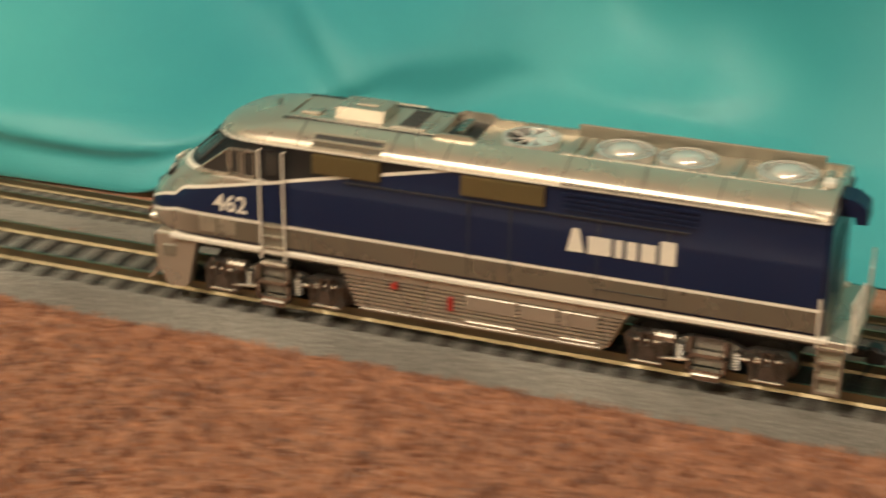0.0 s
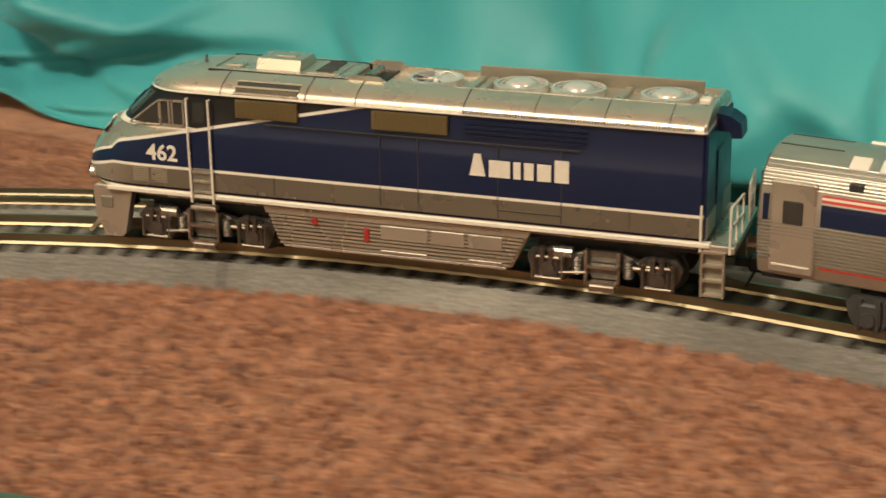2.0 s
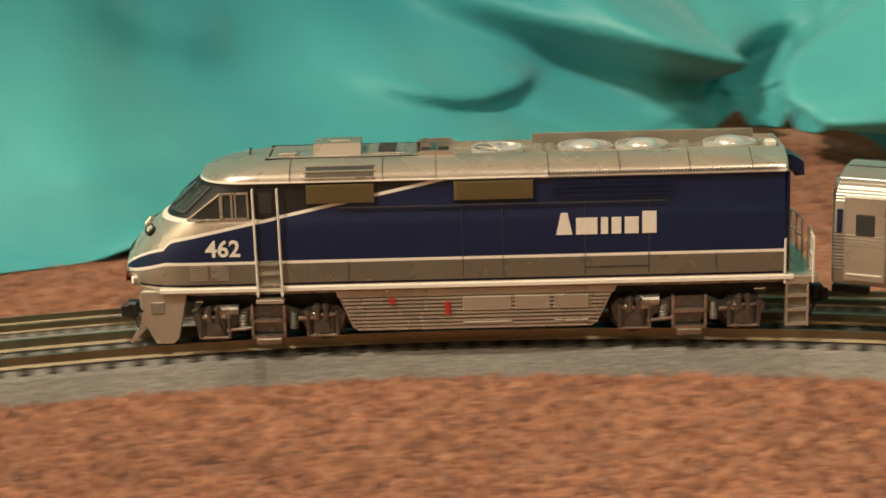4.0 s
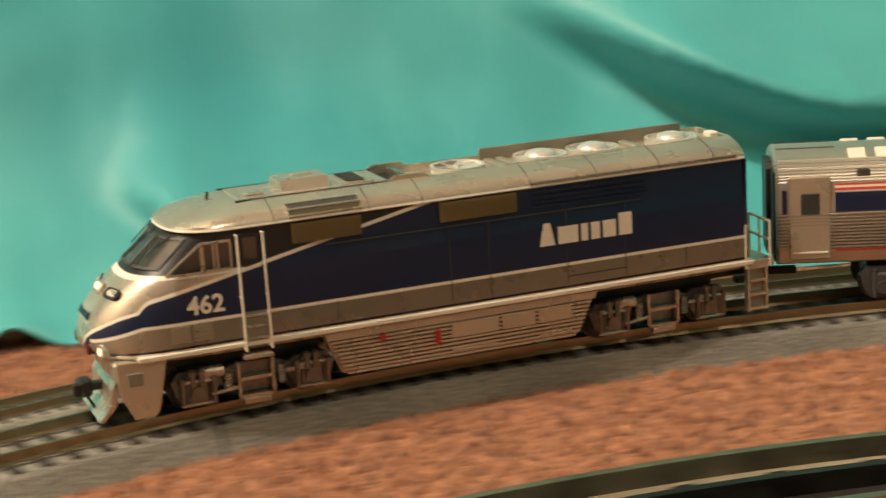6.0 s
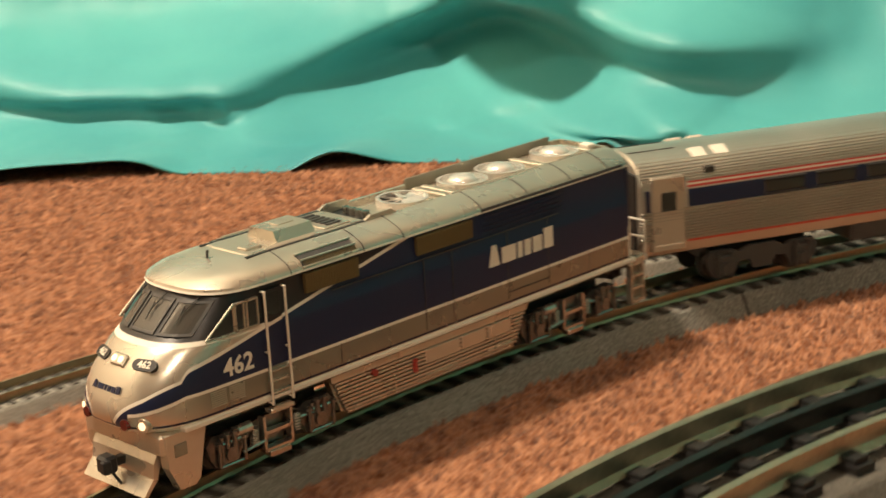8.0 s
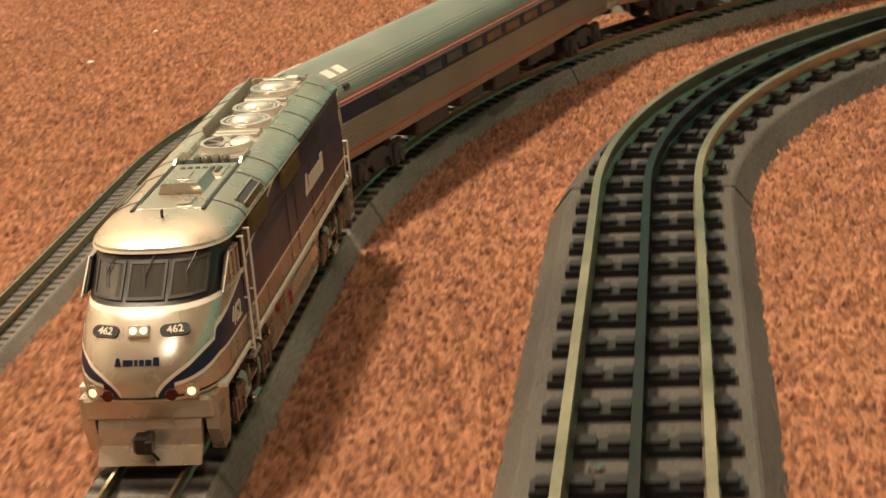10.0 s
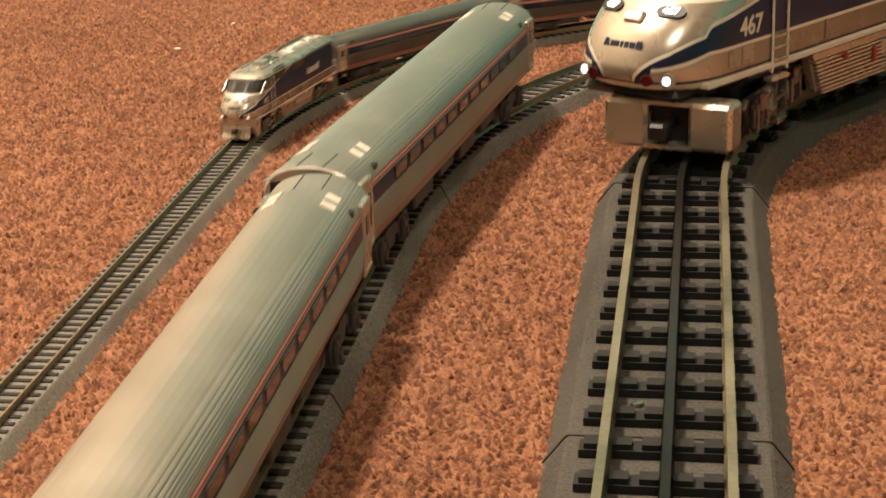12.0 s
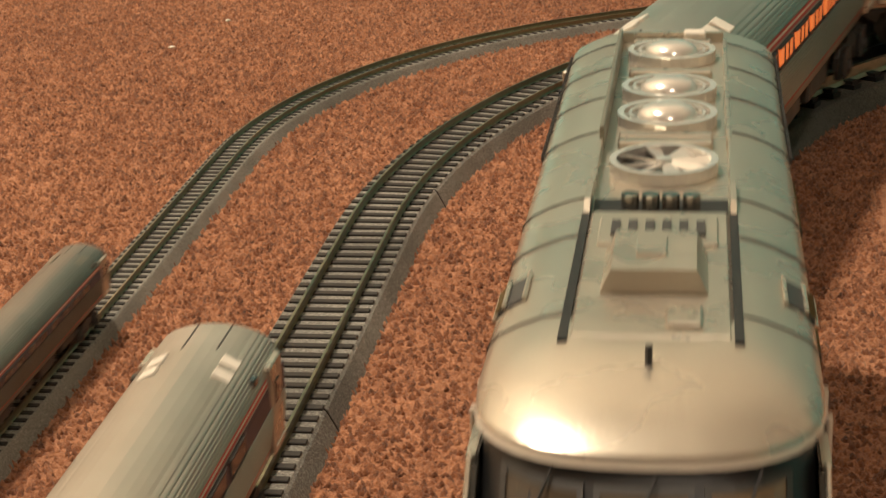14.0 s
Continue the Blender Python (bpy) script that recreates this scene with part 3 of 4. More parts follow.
def truck(parent, cx, k, wheelbase=31.0, r=5.8, gauge=16.5, face=13.5, lively=True, metal=None):
    base = metal or truck_metal
    metal = metal or bright_metal
    t = new("truck")
    t.parent, t.location = parent, (cx * MM * k, 0, 0)
    K = MM * k
    for sx in (-1, 1):
        for sy in (-1, 1):
            bm = rod(bmesh.new(), (sx * wheelbase / 2, sy * gauge / 2 - sy * 0.2, r), (sx * wheelbase / 2, sy * (gauge / 2 + 2.4), r), r, 24)
            rod(bm, (sx * wheelbase / 2, sy * (gauge / 2 - 1.0), r), (sx * wheelbase / 2, sy * (gauge / 2 - 0.2), r), r + 0.9, 24)
            part("wheel", bm, dark_frame, t, k=K)
        part("axle", rod(bmesh.new(), (sx * wheelbase / 2, -gauge / 2, r), (sx * wheelbase / 2, gauge / 2, r), 1.2), dark_frame, t, k=K)
    for sy in (-1, 1):
        bm = bmesh.new()
        h = wheelbase / 2
        a, b = sorted((sy * face, sy * (face + 1.6)))
        prism(bm, [(-h - 6.5, 8.8), (-h - 5.5, 5.0), (-h - 3.5, 2.0), (-h + 3.5, 2.0), (-h + 4.6, 4.2), (-h + 6, 6.6), (-5, 6.8), (-3.5, 3.6), (3.5, 3.6), (5, 6.8), (h - 6, 6.6), (h - 4.6, 4.2), (h - 3.5, 2.0), (h + 3.5, 2.0), (h + 5.5, 5.0), (h + 6.5, 8.8), (h + 4.5, 11.2), (h - 4, 11.0), (h - 6, 9.8), (5, 11.6), (-5, 11.6), (-h + 6, 9.8), (-h + 4, 11.0), (-h - 4.5, 11.2)], 1, a, b)
        part("side_frame", bm, base, t, k=K)
        for sx in (-1, 1):
            bm = bmesh.new()
            a, b = sorted((sy * (face + 1.5), sy * (face + 3.4)))
            box(bm, sx * h - 3.2, sx * h + 3.2, a, b, 3.0, 9.6, 0.6)
            rod(bm, (sx * h, sy * (face + 3), r), (sx * h, sy * (face + 4.2), r), 2.0, 12)
            for dx in (-2.3, 2.3):
                rod(bm, (sx * h + dx, sy * (face + 2.8), 2.2), (sx * h + dx, sy * (face + 2.8), 10.8), 0.7, 8)
            part("axle_box", bm, base, t, k=K)
        if lively:
            y = sy * (face + 3.0)
            for dx in (-7.2, 7.2):
                coil = [[(dx + r2 * math.cos(a * math.pi / 5), y + r2 * math.sin(a * math.pi / 5), 5.0 + i * 0.4) for a in range(10)] for i in range(14) for r2 in (1.5 if i % 2 else 1.0,)]
                part("spring", loft(bmesh.new(), coil), metal, t, k=K)
            bm = bmesh.new()
            a, b = sorted((sy * (face + 2.2), sy * (face + 4.4)))
            for z in (2.6, 7.4):
                box(bm, -5.0, 5.0, a, b, z, z + 0.9)
            for dx in (-5.0, 4.2):
                box(bm, dx, dx + 0.8, a, b, 2.6, 12.5)
            box(bm, -3.6, 3.6, a, sorted((sy * (face + 4.4), sy * (face + 5.0)))[1], 0.9, 2.7, 0.3)
            part("step_guard", bm, metal, t, k=K)
            bm = bmesh.new()
            rod(bm, (8.5, y, 11.0), (14.5, y, 11.0), 1.6, 12)
            part("brake_cylinder", bm, metal, t, k=K)
            part("brake_rod", rod(bmesh.new(), (-14.0, y, 8.2), (-8.5, y, 8.2), 0.7, 8), metal, t, k=K)
            part("brake_link", rod(bmesh.new(), (4.5, y + sy, 6.0), (12.0, y + sy, 5.2), 0.5, 8), metal, t, k=K)
            for sx in (-1, 1):
                for dx, z0, z1, r2 in ((-4.2, 3.2, 10.4, 0.55), (4.2, 3.2, 10.4, 0.55), (-1.0, 7.8, 12.4, 0.8), (1.4, 7.8, 12.4, 0.8)):
                    bm = rod(bmesh.new(), (sx * h + dx, sy * (face + 4.0), z0), (sx * h + dx, sy * (face + 4.0), z1), r2, 8)
                    rod(bm, (sx * h + dx, sy * (face + 4.0), z1 - 1.2), (sx * h + dx, sy * (face + 4.0), z1 - 0.4), r2 + 0.5, 8)
                    part("damper", bm, base, t, k=K)
                bm = rod(bmesh.new(), (sx * h - 4.8, sy * (face + 3.6), 9.2), (sx * h + 4.8, sy * (face + 3.6), 9.2), 0.6, 8)
                rod(bm, (sx * h - 4.6, sy * (face + 3.4), 3.0), (sx * h + 4.6, sy * (face + 3.4), 3.0), 0.5, 8)
                part("pedestal_tie", bm, metal, t, k=K)
    bm = box(bmesh.new(), -wheelbase / 2 - 4, wheelbase / 2 + 4, -10.5, 10.5, 6.5, 13.5)
    part("bolster", bm, black_plastic, t, k=K)
    return t


def engine(k, number, label, cab_glow, big=False):
    K = MM * k
    lamp_glow = headlight_glow if big else small_glow
    e = tagged(new("model_locomotive"), label, "model locomotive")
    coat = livery("engine_livery", k)
    # body shell: level slices from sill to roof shoulder
    rings = [[(x, y, z) for x, y, z in body_slice(z, w, xf, cv, -86.0)] for z, w, xf, cv in SHELL]
    last = rings[-1]
    def inner(z, f):
        return [(-84.8 if x < -80 else min(x, 60.5), y * f, z) for x, y, _ in last]
    rings += [inner(53.3, 0.95), inner(51.5, 0.94)]
    body = part("body", loft(bmesh.new(), rings), coat, e, "silver, grey and dark blue painted shell", smooth=True, k=K)
    # flat front of the roof bay, with hatches
    bm = box(bmesh.new(), 18.0, 60.0, -8.9, 8.9, 52.0, 54.5, 0.5)
    part("roof_deck", bm, silver, e, k=K)
    bm = bmesh.new()
    prism(bm, [(-6.2, 54.4), (6.2, 54.4), (4.8, 57.4), (-4.8, 57.4)], 0, 34, 47.5)
    part("roof_hatch", bm, silver, e, "raised hatch with sloping sides", k=K)
    bm = bmesh.new()
    for i in range(6):
        box(bm, 24.0, 29.0, -5.8 + i * 2.1, -4.7 + i * 2.1, 54.8, 55.3)
    part("roof_vent", bm, dark_frame, e, k=K)
    bm = box(bmesh.new(), 9.0, 17.0, -8.8, 8.8, 52.5, 53.1)
    part("exhaust_well", bm, black_plastic, e, "dark recessed exhaust well", k=K)
    for y in (-4, -1.3, 1.3, 4):
        part("exhaust_pipe", rod(bmesh.new(), (13, y, 53), (13, y, 55.2), 1.2, 10), bright_metal, e, k=K)
    for sy in (-1, 1):
        part("deck_slot", box(bmesh.new(), 17.5, 61.0, *sorted((sy * 8.9, sy * 9.9)), 52.2, 54.46), black_plastic, e, "dark slot along the roof deck", k=K)
        part("well_wall", prism(bmesh.new(), [(6.5, 54.3), (19.0, 54.3), (16.5, 55.6), (8.5, 55.6)], 1, *sorted((sy * 9.0, sy * 9.8))), silver, e, "raised side of the exhaust well", k=K)
    part("hatch_lid", box(bmesh.new(), 37.0, 43.0, -2.2, 1.4, 57.3, 57.75, 0.15), silver, e, k=K)
    part("deck_hatch", box(bmesh.new(), 52.0, 57.5, 1.5, 5.5, 54.4, 55.1, 0.25), silver, e, k=K)
    part("vent_box", box(bmesh.new(), 21.5, 31.5, -7.4, 7.4, 54.4, 54.9, 0.2), silver, e, k=K)
    part("roof_antenna", rod(bmesh.new(), (66.5, 0, 52.5), (66.0, 0, 56.0), 0.4, 6), dark_frame, e, k=K)
    for i, x in enumerate((-5.3, -30.3, -46.7, -72.0)):
        f = part("fan", ring(bmesh.new(), (x, 0), 6.7, 7.7, 52.4, 54.5), chrome, e, "bright roof fan with radial blades", k=K)
        part("well", rod(bmesh.new(), (x, 0, 52.5), (x, 0, 52.8), 6.8, 24), grey_paint if i else dark_frame, f, k=K)
        part("hub", rod(bmesh.new(), (x, 0, 53.0), (x, 0, 55.0 if i else 54.6), 1.5, 12, 1.1), chrome, f, k=K)
        count = 8 if i == 0 else 14
        for j in range(count):
            a = 2 * math.pi * (j + 0.3) / count
            d, q = Vector((math.cos(a), math.sin(a), 0)), Vector((-math.sin(a), math.cos(a), 0))
            w = 1.15 if i == 0 else 0.42
            ps = [d * 1.2 + q * -w * 0.5, d * 6.8 + q * -w, d * 6.8 + q * w, d * 1.2 + q * w * 0.5]
            vane = prism(bmesh.new(), [(x + p.x, p.y) for p in ps], 2, 53.5, 54.0)
            for v in vane.verts:
                v.co.z += 0.35 * ((v.co - Vector((x, 0, v.co.z))).dot(q)) / w if i == 0 else 0.0
            part("blade", vane, chrome, f, k=K)
        if i:
            cap = [[(x + r * math.cos(a * math.pi / 12), r * math.sin(a * math.pi / 12), z) for a in range(24)] for r, z in ((4.7, 53.4), (4.6, 54.2), (4.2, 54.8), (3.5, 55.3), (2.5, 55.7), (1.3, 55.9))]
            part("dome", loft(bmesh.new(), cap), chrome, f, "domed bright fan cover", smooth=True, k=K)
            part("guard_ring", ring(bmesh.new(), (x, 0), 5.5, 5.9, 53.9, 54.4, 24), chrome, f, k=K)
    for x in (-17.0, -20.5, -59.5, -82.0):
        part("lifting_lug", box(bmesh.new(), x - 1.2, x + 1.2, -7, 7, 52.4, 53.8, 0.3), silver, e, k=K)
    part("roof_light", box(bmesh.new(), -84.5, -81.5, 2.0, 6.0, 53.6, 55.2, 0.3), white_paint, e, k=K)
    for sy in (-1, 1):
        # same silver plate on both sides; the far one's shade is painted in as grey
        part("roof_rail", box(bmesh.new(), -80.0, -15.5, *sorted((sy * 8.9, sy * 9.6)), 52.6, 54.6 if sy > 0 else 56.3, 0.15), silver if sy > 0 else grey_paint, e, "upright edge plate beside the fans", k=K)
    # roof seams
    for x, sy in [(x, sy) for x in (53.5, 27.5, 12.5, -19.0, -39.0, -58.5, -76.0) for sy in (-1, 1)]:
        bm = bmesh.new()
        prof = [(18.42, 48.4), (18.2, 49.3), (17.0, 50.6), (14.7, 51.8), (12.1, 52.8), (9.7, 53.4)]
        for (a, b), (c, f) in zip(prof, prof[1:]):
            rod(bm, (x, sy * a, b), (x, sy * c, f), 0.12, 4)
        part("roof_seam", bm, dark_frame, e, k=K)
    for sy in (-1, 1):
        # shoulder intake with ribs
        i0, i1 = (38.0, 45.5) if big else (30.0, 49.0)
        p = part("intake", prism(bmesh.new(), [(sy * y, z) for y, z in ((18.3, 49.3), (17.2, 50.65), (15.2, 51.7), (12.5, 51.2), (12.5, 49.3))], 0, i0, i1), dark_frame, e, "dark ribbed shoulder intake", k=K)
        bm = bmesh.new()
        for i in range(int((i1 - i0) / 0.78)):
            rod(bm, (i0 + 0.5 + i * 0.78, sy * 18.4, 49.5), (i0 + 0.5 + i * 0.78, sy * 17.3, 50.75), 0.17, 4)
        part("rib", bm, grille_tan, p, k=K)
        bm = bmesh.new()
        for y, z in ((18.35, 49.2), (17.25, 50.85), (14.9, 51.95)):
            rod(bm, (i0 - 0.4, sy * y, z), (i1 + 0.4, sy * y, z), 0.3, 6)
        part("intake_frame", bm, silver, p, k=K)
        # side grilles
        for x0, x1 in ((30.0, 49.0), (-14.6, 7.6)):
            g = part("side_grille", box(bmesh.new(), x0, x1, *sorted((sy * 17.2, sy * 18.55)), 42.0, 47.2), grille_tan, e, "olive tan mesh side grille", k=K)
            bm = bmesh.new()
            for i in range(int((x1 - x0) / 0.9)):
                box(bm, x0 + 0.2 + i * 0.9, x0 + 0.55 + i * 0.9, *sorted((sy * 18.5, sy * 18.8)), 42.2, 47.0)
            part("grille_bar", bm, grille_tan, g, k=K)
        # side windows
        w = part("side_window", prism(bmesh.new(), [(81.6, 38.4), (73.8, 38.4), (73.8, 45.0)], 1, *sorted((sy * 17.1, sy * 17.95))), tinted_glass, e, "triangular dark cab side window", k=K)
        bm = bmesh.new()
        for a, b in (((82.8, 37.9), (73.2, 37.9)), ((73.4, 37.9), (73.4, 45.4)), ((73.2, 45.4), (83.0, 38.0))):
            rod(bm, (a[0], sy * 18.0, a[1]), (b[0], sy * 18.0, b[1]), 0.32, 6)
        part("window_frame", bm, silver, w, k=K)
        w = part("side_window", box(bmesh.new(), 65.8, 73.0, *sorted((sy * 17.1, sy * 18.0)), 38.2, 45.4), tinted_glass, e, "two-pane cab side window in a silver frame", k=K)
        bm = bmesh.new()
        for z in (37.8, 45.0):
            box(bm, 65.4, 73.2, *sorted((sy * 17.4, sy * 18.4)), z, z + 0.5)
        for x in (65.4, 68.9, 69.9, 72.7):
            box(bm, x, x + 0.5, *sorted((sy * 17.4, sy * 18.4)), 37.8, 45.5)
        part("window_frame", bm, silver, w, k=K)
        # cab door with its grab rails and steps
        d = part("cab_door", box(bmesh.new(), 57.9, 63.4, *sorted((sy * 17.6, sy * 18.4)), 26.0, 46.4), coat, e, "recessed cab door", k=K)
        part("door_window", box(bmesh.new(), 58.8, 62.5, *sorted((sy * 18.2, sy * 18.55)), 39.6, 45.4), tinted_glass, d, k=K)
        for x in (64.1, 57.2):
            out = 18.7 if big else 19.4
            bm = rod(bmesh.new(), (x, sy * out, 46.6), (x - 0.3, sy * out, 15.5), 0.36, 8)
            for z in (46.4, 30.0, 16.2):
                rod(bm, (x, sy * 18.0, z), (x, sy * out, z), 0.3, 6)
            part("grab_rail", bm, white_paint, e, "cream upright grab rail", k=K)
        s = part("cab_steps", box(bmesh.new(), 57.6, 63.8, *sorted((sy * 17.6, sy * 18.6)), 17.0, 25.6), grey_paint, e, k=K)
        bm = bmesh.new()
        for z in (14.2, 18.4, 21.6, 24.4):
            box(bm, 57.4, 63.8, *sorted((sy * 18.0, sy * 19.2)), z, z + 0.55)
        box(bm, 56.6, 64.6, *sorted((sy * 16.4, sy * 19.4)), 13.2, 14.4, 0.2)
        part("step", bm, silver, s, k=K)
        # louvres low on the nose
        for x in (72.0, 78.0):
            bm = bmesh.new()
            for i in range(8):
                box(bm, x, x + 5.0, *sorted((sy * 17.8, sy * 18.5)), 20.3 + i * 0.55, 20.6 + i * 0.55)
            part("louvre", bm, silver, e, k=K)
        # skirt between the trucks, fluted
        bm = bmesh.new()
        prism(bm, [(42.5, 16.8), (37.5, 4.6), (36, 4.0), (-31, 4.0), (-32.5, 4.6), (-38.5, 16.8)], 1, *sorted((sy * 13.5, sy * 15.9)))
        sk = part("side_skirt", bm, silver, e, "silver fluted tank skirt", k=K)
        for i in range(8):
            z = 5.2 + i * 1.12
            f = (16.8 - z) / 12.2
            x0, x1 = 42.0 - 5.0 * f, -38.0 + 6.0 * f
            part("flute", box(bmesh.new(), x1, x0, *sorted((sy * 15.8, sy * 17.5)), z, z + 0.62), silver, sk, k=K)
        for x0, x1, z0, z1 in ((-8, 6, 9.4, 13.6), (-19, -9, 9.4, 13.6), (-30, -20, 9.4, 13.6), (-8, 6, 5.6, 6.2), (-30, -20, 5.6, 6.2)):
            part("access_panel", box(bmesh.new(), x0, x1, *sorted((sy * 15.8, sy * 17.75)), z0, z1, 0.2), silver, sk, k=K)
        part("skirt_band", prism(bmesh.new(), [(42.4, 16.7), (41.3, 14.0), (-37.2, 14.0), (-38.4, 16.7)], 1, *sorted((sy * 15.8, sy * 17.4))), silver, sk, k=K)
        part("skirt_foot", box(bmesh.new(), -31.2, 36.2, *sorted((sy * 15.8, sy * 17.3)), 4.0, 4.9, 0.2), silver, sk, k=K)
        part("red_button", rod(bmesh.new(), (26, sy * 17, 12.9), (26, sy * 18.2, 12.9), 1.0, 16), red_paint, sk, "red round filler cap", k=K)
        part("red_gauge", box(bmesh.new(), 9.4, 11.0, *sorted((sy * 17, sy * 18.1)), 8.3, 12.4, 0.2), red_paint, sk, "red fuel gauge strip", k=K)
        part("sill", box(bmesh.new(), -88, 92, *sorted((sy * 16.0, sy * 18.75)), 16.6, 18.0, 0.25), white_paint, e, "cream sill stripe", k=K)
        # panel seams and door outlines on the blue side
        bm = bmesh.new()
        for x in (38, 5.5, -5.8, -29.0, -47.0, -66.0):
            box(bm, x - 0.12, x + 0.12, *sorted((sy * 18.2, sy * 18.42)), 19.6, 25.0 if x in (38, -66.0) else 40.6)
        box(bm, -52, 40, *sorted((sy * 18.2, sy * 18.5)), 40.4, 40.7)
        box(bm, -47, -29, *sorted((sy * 18.2, sy * 18.5)), 21.6, 21.9)
        part("panel_seam", bm, dark_frame, e, k=K)
        bm = bmesh.new()
        for i in range(78):
            box(bm, -19.5 - i * 0.82, -19.2 - i * 0.82, *sorted((sy * 18.2, sy * 18.65)), 48.5, 49.4)
        part("vent_slot", bm, dark_frame, e, k=K)
        bm = bmesh.new()
        for z in (42.2, 43.6, 45.0, 46.4):
            box(bm, -54, -19.5, *sorted((sy * 18.2, sy * 18.5)), z, z + 0.3)
        part("louvre", bm, dark_blue, e, k=K)
        # marks
        me = text_mesh(number, 6.6 * K, 0.12 * K, 0.15 * K)
        o = mesh_part("road_number", me, white_paint, e, "cream road number " + number)
        o.matrix_basis = pose(73.3 * K, sy * 18.3 * K, 29.2 * K, 0, 0, 180 if sy > 0 else 0)
        name_bars(e, k, 6.3, (4.6, 6.0, 2.0, 2.7, 3.9, 4.0), 1.0, 0.25, white_paint, "cream plain lettering block", pose(-35.0 * K, sy * 18.28 * K, 31.2 * K, 0, 0, 180 if sy > 0 else 0))
        # head and marker lamps set in the swoosh
        lamp = part("lamp_bezel", rod(bmesh.new(), (97.0, sy * 11.4, 19.6), (100.5, sy * 12.3, 19.6), 1.9, 20), silver, e, k=K)
        part("lamp_lens", rod(bmesh.new(), (99.0, sy * 11.9, 19.6), (100.7, sy * 12.35, 19.6), 1.05, 18), lamp_glow, lamp, "lit white ditch light", k=K)
        lamp = part("marker_lamp", rod(bmesh.new(), (99.0, sy * 7.8, 19.6), (103.0, sy * 7.9, 19.6), 1.4, 16), red_lens, e, "dark red marker lens", k=K)
        nb = part("number_board", prism(bmesh.new(), [(sa * 2.1 + 1.6 * math.cos(a), 1.6 * math.sin(a)) for sa, a in [(1 if i < 8 else -1, math.pi * (i - (0 if i < 8 else 1)) / 7 - math.pi / 2) for i in range(16)]], 1, -0.35, 0.8), black_plastic, e, "black lit number board", k=K)
        nb.matrix_basis = pose((93.6 if big else 95.2) * K, sy * 8.6 * K, (35.0 if big else 33.4) * K, -46, 0, 90 + sy * 17)
        me = text_mesh(number, 2.7 * K, 0.1 * K, 0.06 * K)
        o = mesh_part("board_figures", me, headlight_glow if big else white_paint, nb, "white road number " + number)
        o.matrix_basis = pose(0, -0.38 * K, 0)
        # pilot sides
        if not big:
          bm = prism(bmesh.new(), [(97.5, 16.8), (84.5, 16.8), (87.5, 3.0), (89, 1.6), (94.0, 1.6), (97.0, 8.0)], 1, *sorted((sy * 14.0, sy * 17.2)))
          part("pilot_side", bm, silver, e, k=K)
          part("pilot_mark", box(bmesh.new(), 91, 95, *sorted((sy * 17.0, sy * 17.5)), 10.5, 14.0, 0.2), grey_paint, e, k=K)
        # rear ladder and rails
        for x in (-85.4, -93.4):
            part("ladder_rail", rod(bmesh.new(), (x, sy * 18.2, 28.5), (x, sy * 18.2, 15.5), 0.38, 8), white_paint, e, k=K)
        lad = part("ladder", box(bmesh.new(), -91.9, -86.0, *sorted((sy * 16.4, sy * 17.0)), 3.0, 16.0), grey_paint, e, k=K)
        for z in (3.0, 7.2, 11.4, 15.2):
            part("rung", box(bmesh.new(), -91.8, -86.0, *sorted((sy * 16.8, sy * 18.6)), z, z + 0.7), silver, lad, k=K)
        for x in (-92.2, -86.3):
            part("stringer", box(bmesh.new(), x, x + 0.6, *sorted((sy * 16.6, sy * 18.7)), 2.8, 15.9), silver, lad, k=K)
        bm = bmesh.new()
        for z in (28.5, 23.0):
            rod(bm, (-93.4, sy * 18.2, z), (-94.4, sy * 5.0, z), 0.38, 6)
        rod(bm, (-94.4, sy * 5, 28.5), (-94.4, sy * 5, 17.5), 0.38, 6)
        rod(bm, (-93.9, sy * 11.5, 28.5), (-93.9, sy * 11.5, 17.5), 0.38, 6)
        part("rear_railing", bm, white_paint, e, k=K)
    # windscreen: three panes in a dark mask
    for y0, y1 in ((-4.2, 4.2), (6.4, 13.6), (-13.6, -6.4)):
        p = part("windscreen_pane", nose_patch(bmesh.new(), y0, y1, 39.6, 45.8, 0.12, -0.5), tinted_glass if not cab_glow else cab_glow, e, "sloping windscreen pane in a black surround", k=K)
        bm = bmesh.new()
        for a, b, z0, z1 in ((y0 - 0.6, y1 + 0.6, 39.0, 39.6), (y0 - 0.6, y1 + 0.6, 45.8, 46.4), (y0 - 0.6, y0, 39.6, 45.8), (y1, y1 + 0.6, 39.6, 45.8)):
            nose_patch(bm, a, b, z0, z1, 0.35, -0.5, 3)
        part("pane_frame", bm, dark_frame, p, k=K)
        m = (y0 + y1) / 2
        part("wiper", rod(rod(bmesh.new(), on_nose(m + 1.2, 47.2, 0.7), on_nose(m - 0.6, 43.6, 0.7), 0.17, 5), on_nose(m - 0.9, 45.0, 0.8), on_nose(m - 0.2, 41.4, 0.8), 0.17, 5), black_plastic, p, k=K)
    h = part("headlight", box(bmesh.new(), -2.7, 2.7, -0.7, 0.8, -1.7, 1.7, 0.4), silver, e, "twin headlight housing", k=K)
    h.matrix_basis = pose(96.6 * K, 0, 33.6 * K, -42, 0, 90)
    for x in (-1.3, 1.3):
        part("headlight_lens", rod(bmesh.new(), (x, -0.5, 0), (x, -0.9, 0), 0.95, 16), lamp_glow, h, "lit round headlight lens", k=K)
    name_bars(e, k, 2.0, (1.7, 2.4, 0.8, 1.1, 1.5, 1.5), 0.42, 0.2, dark_blue, "small dark blue lettering block", pose(101.75 * K, 0, 26.8 * K, -26, 0, 90))
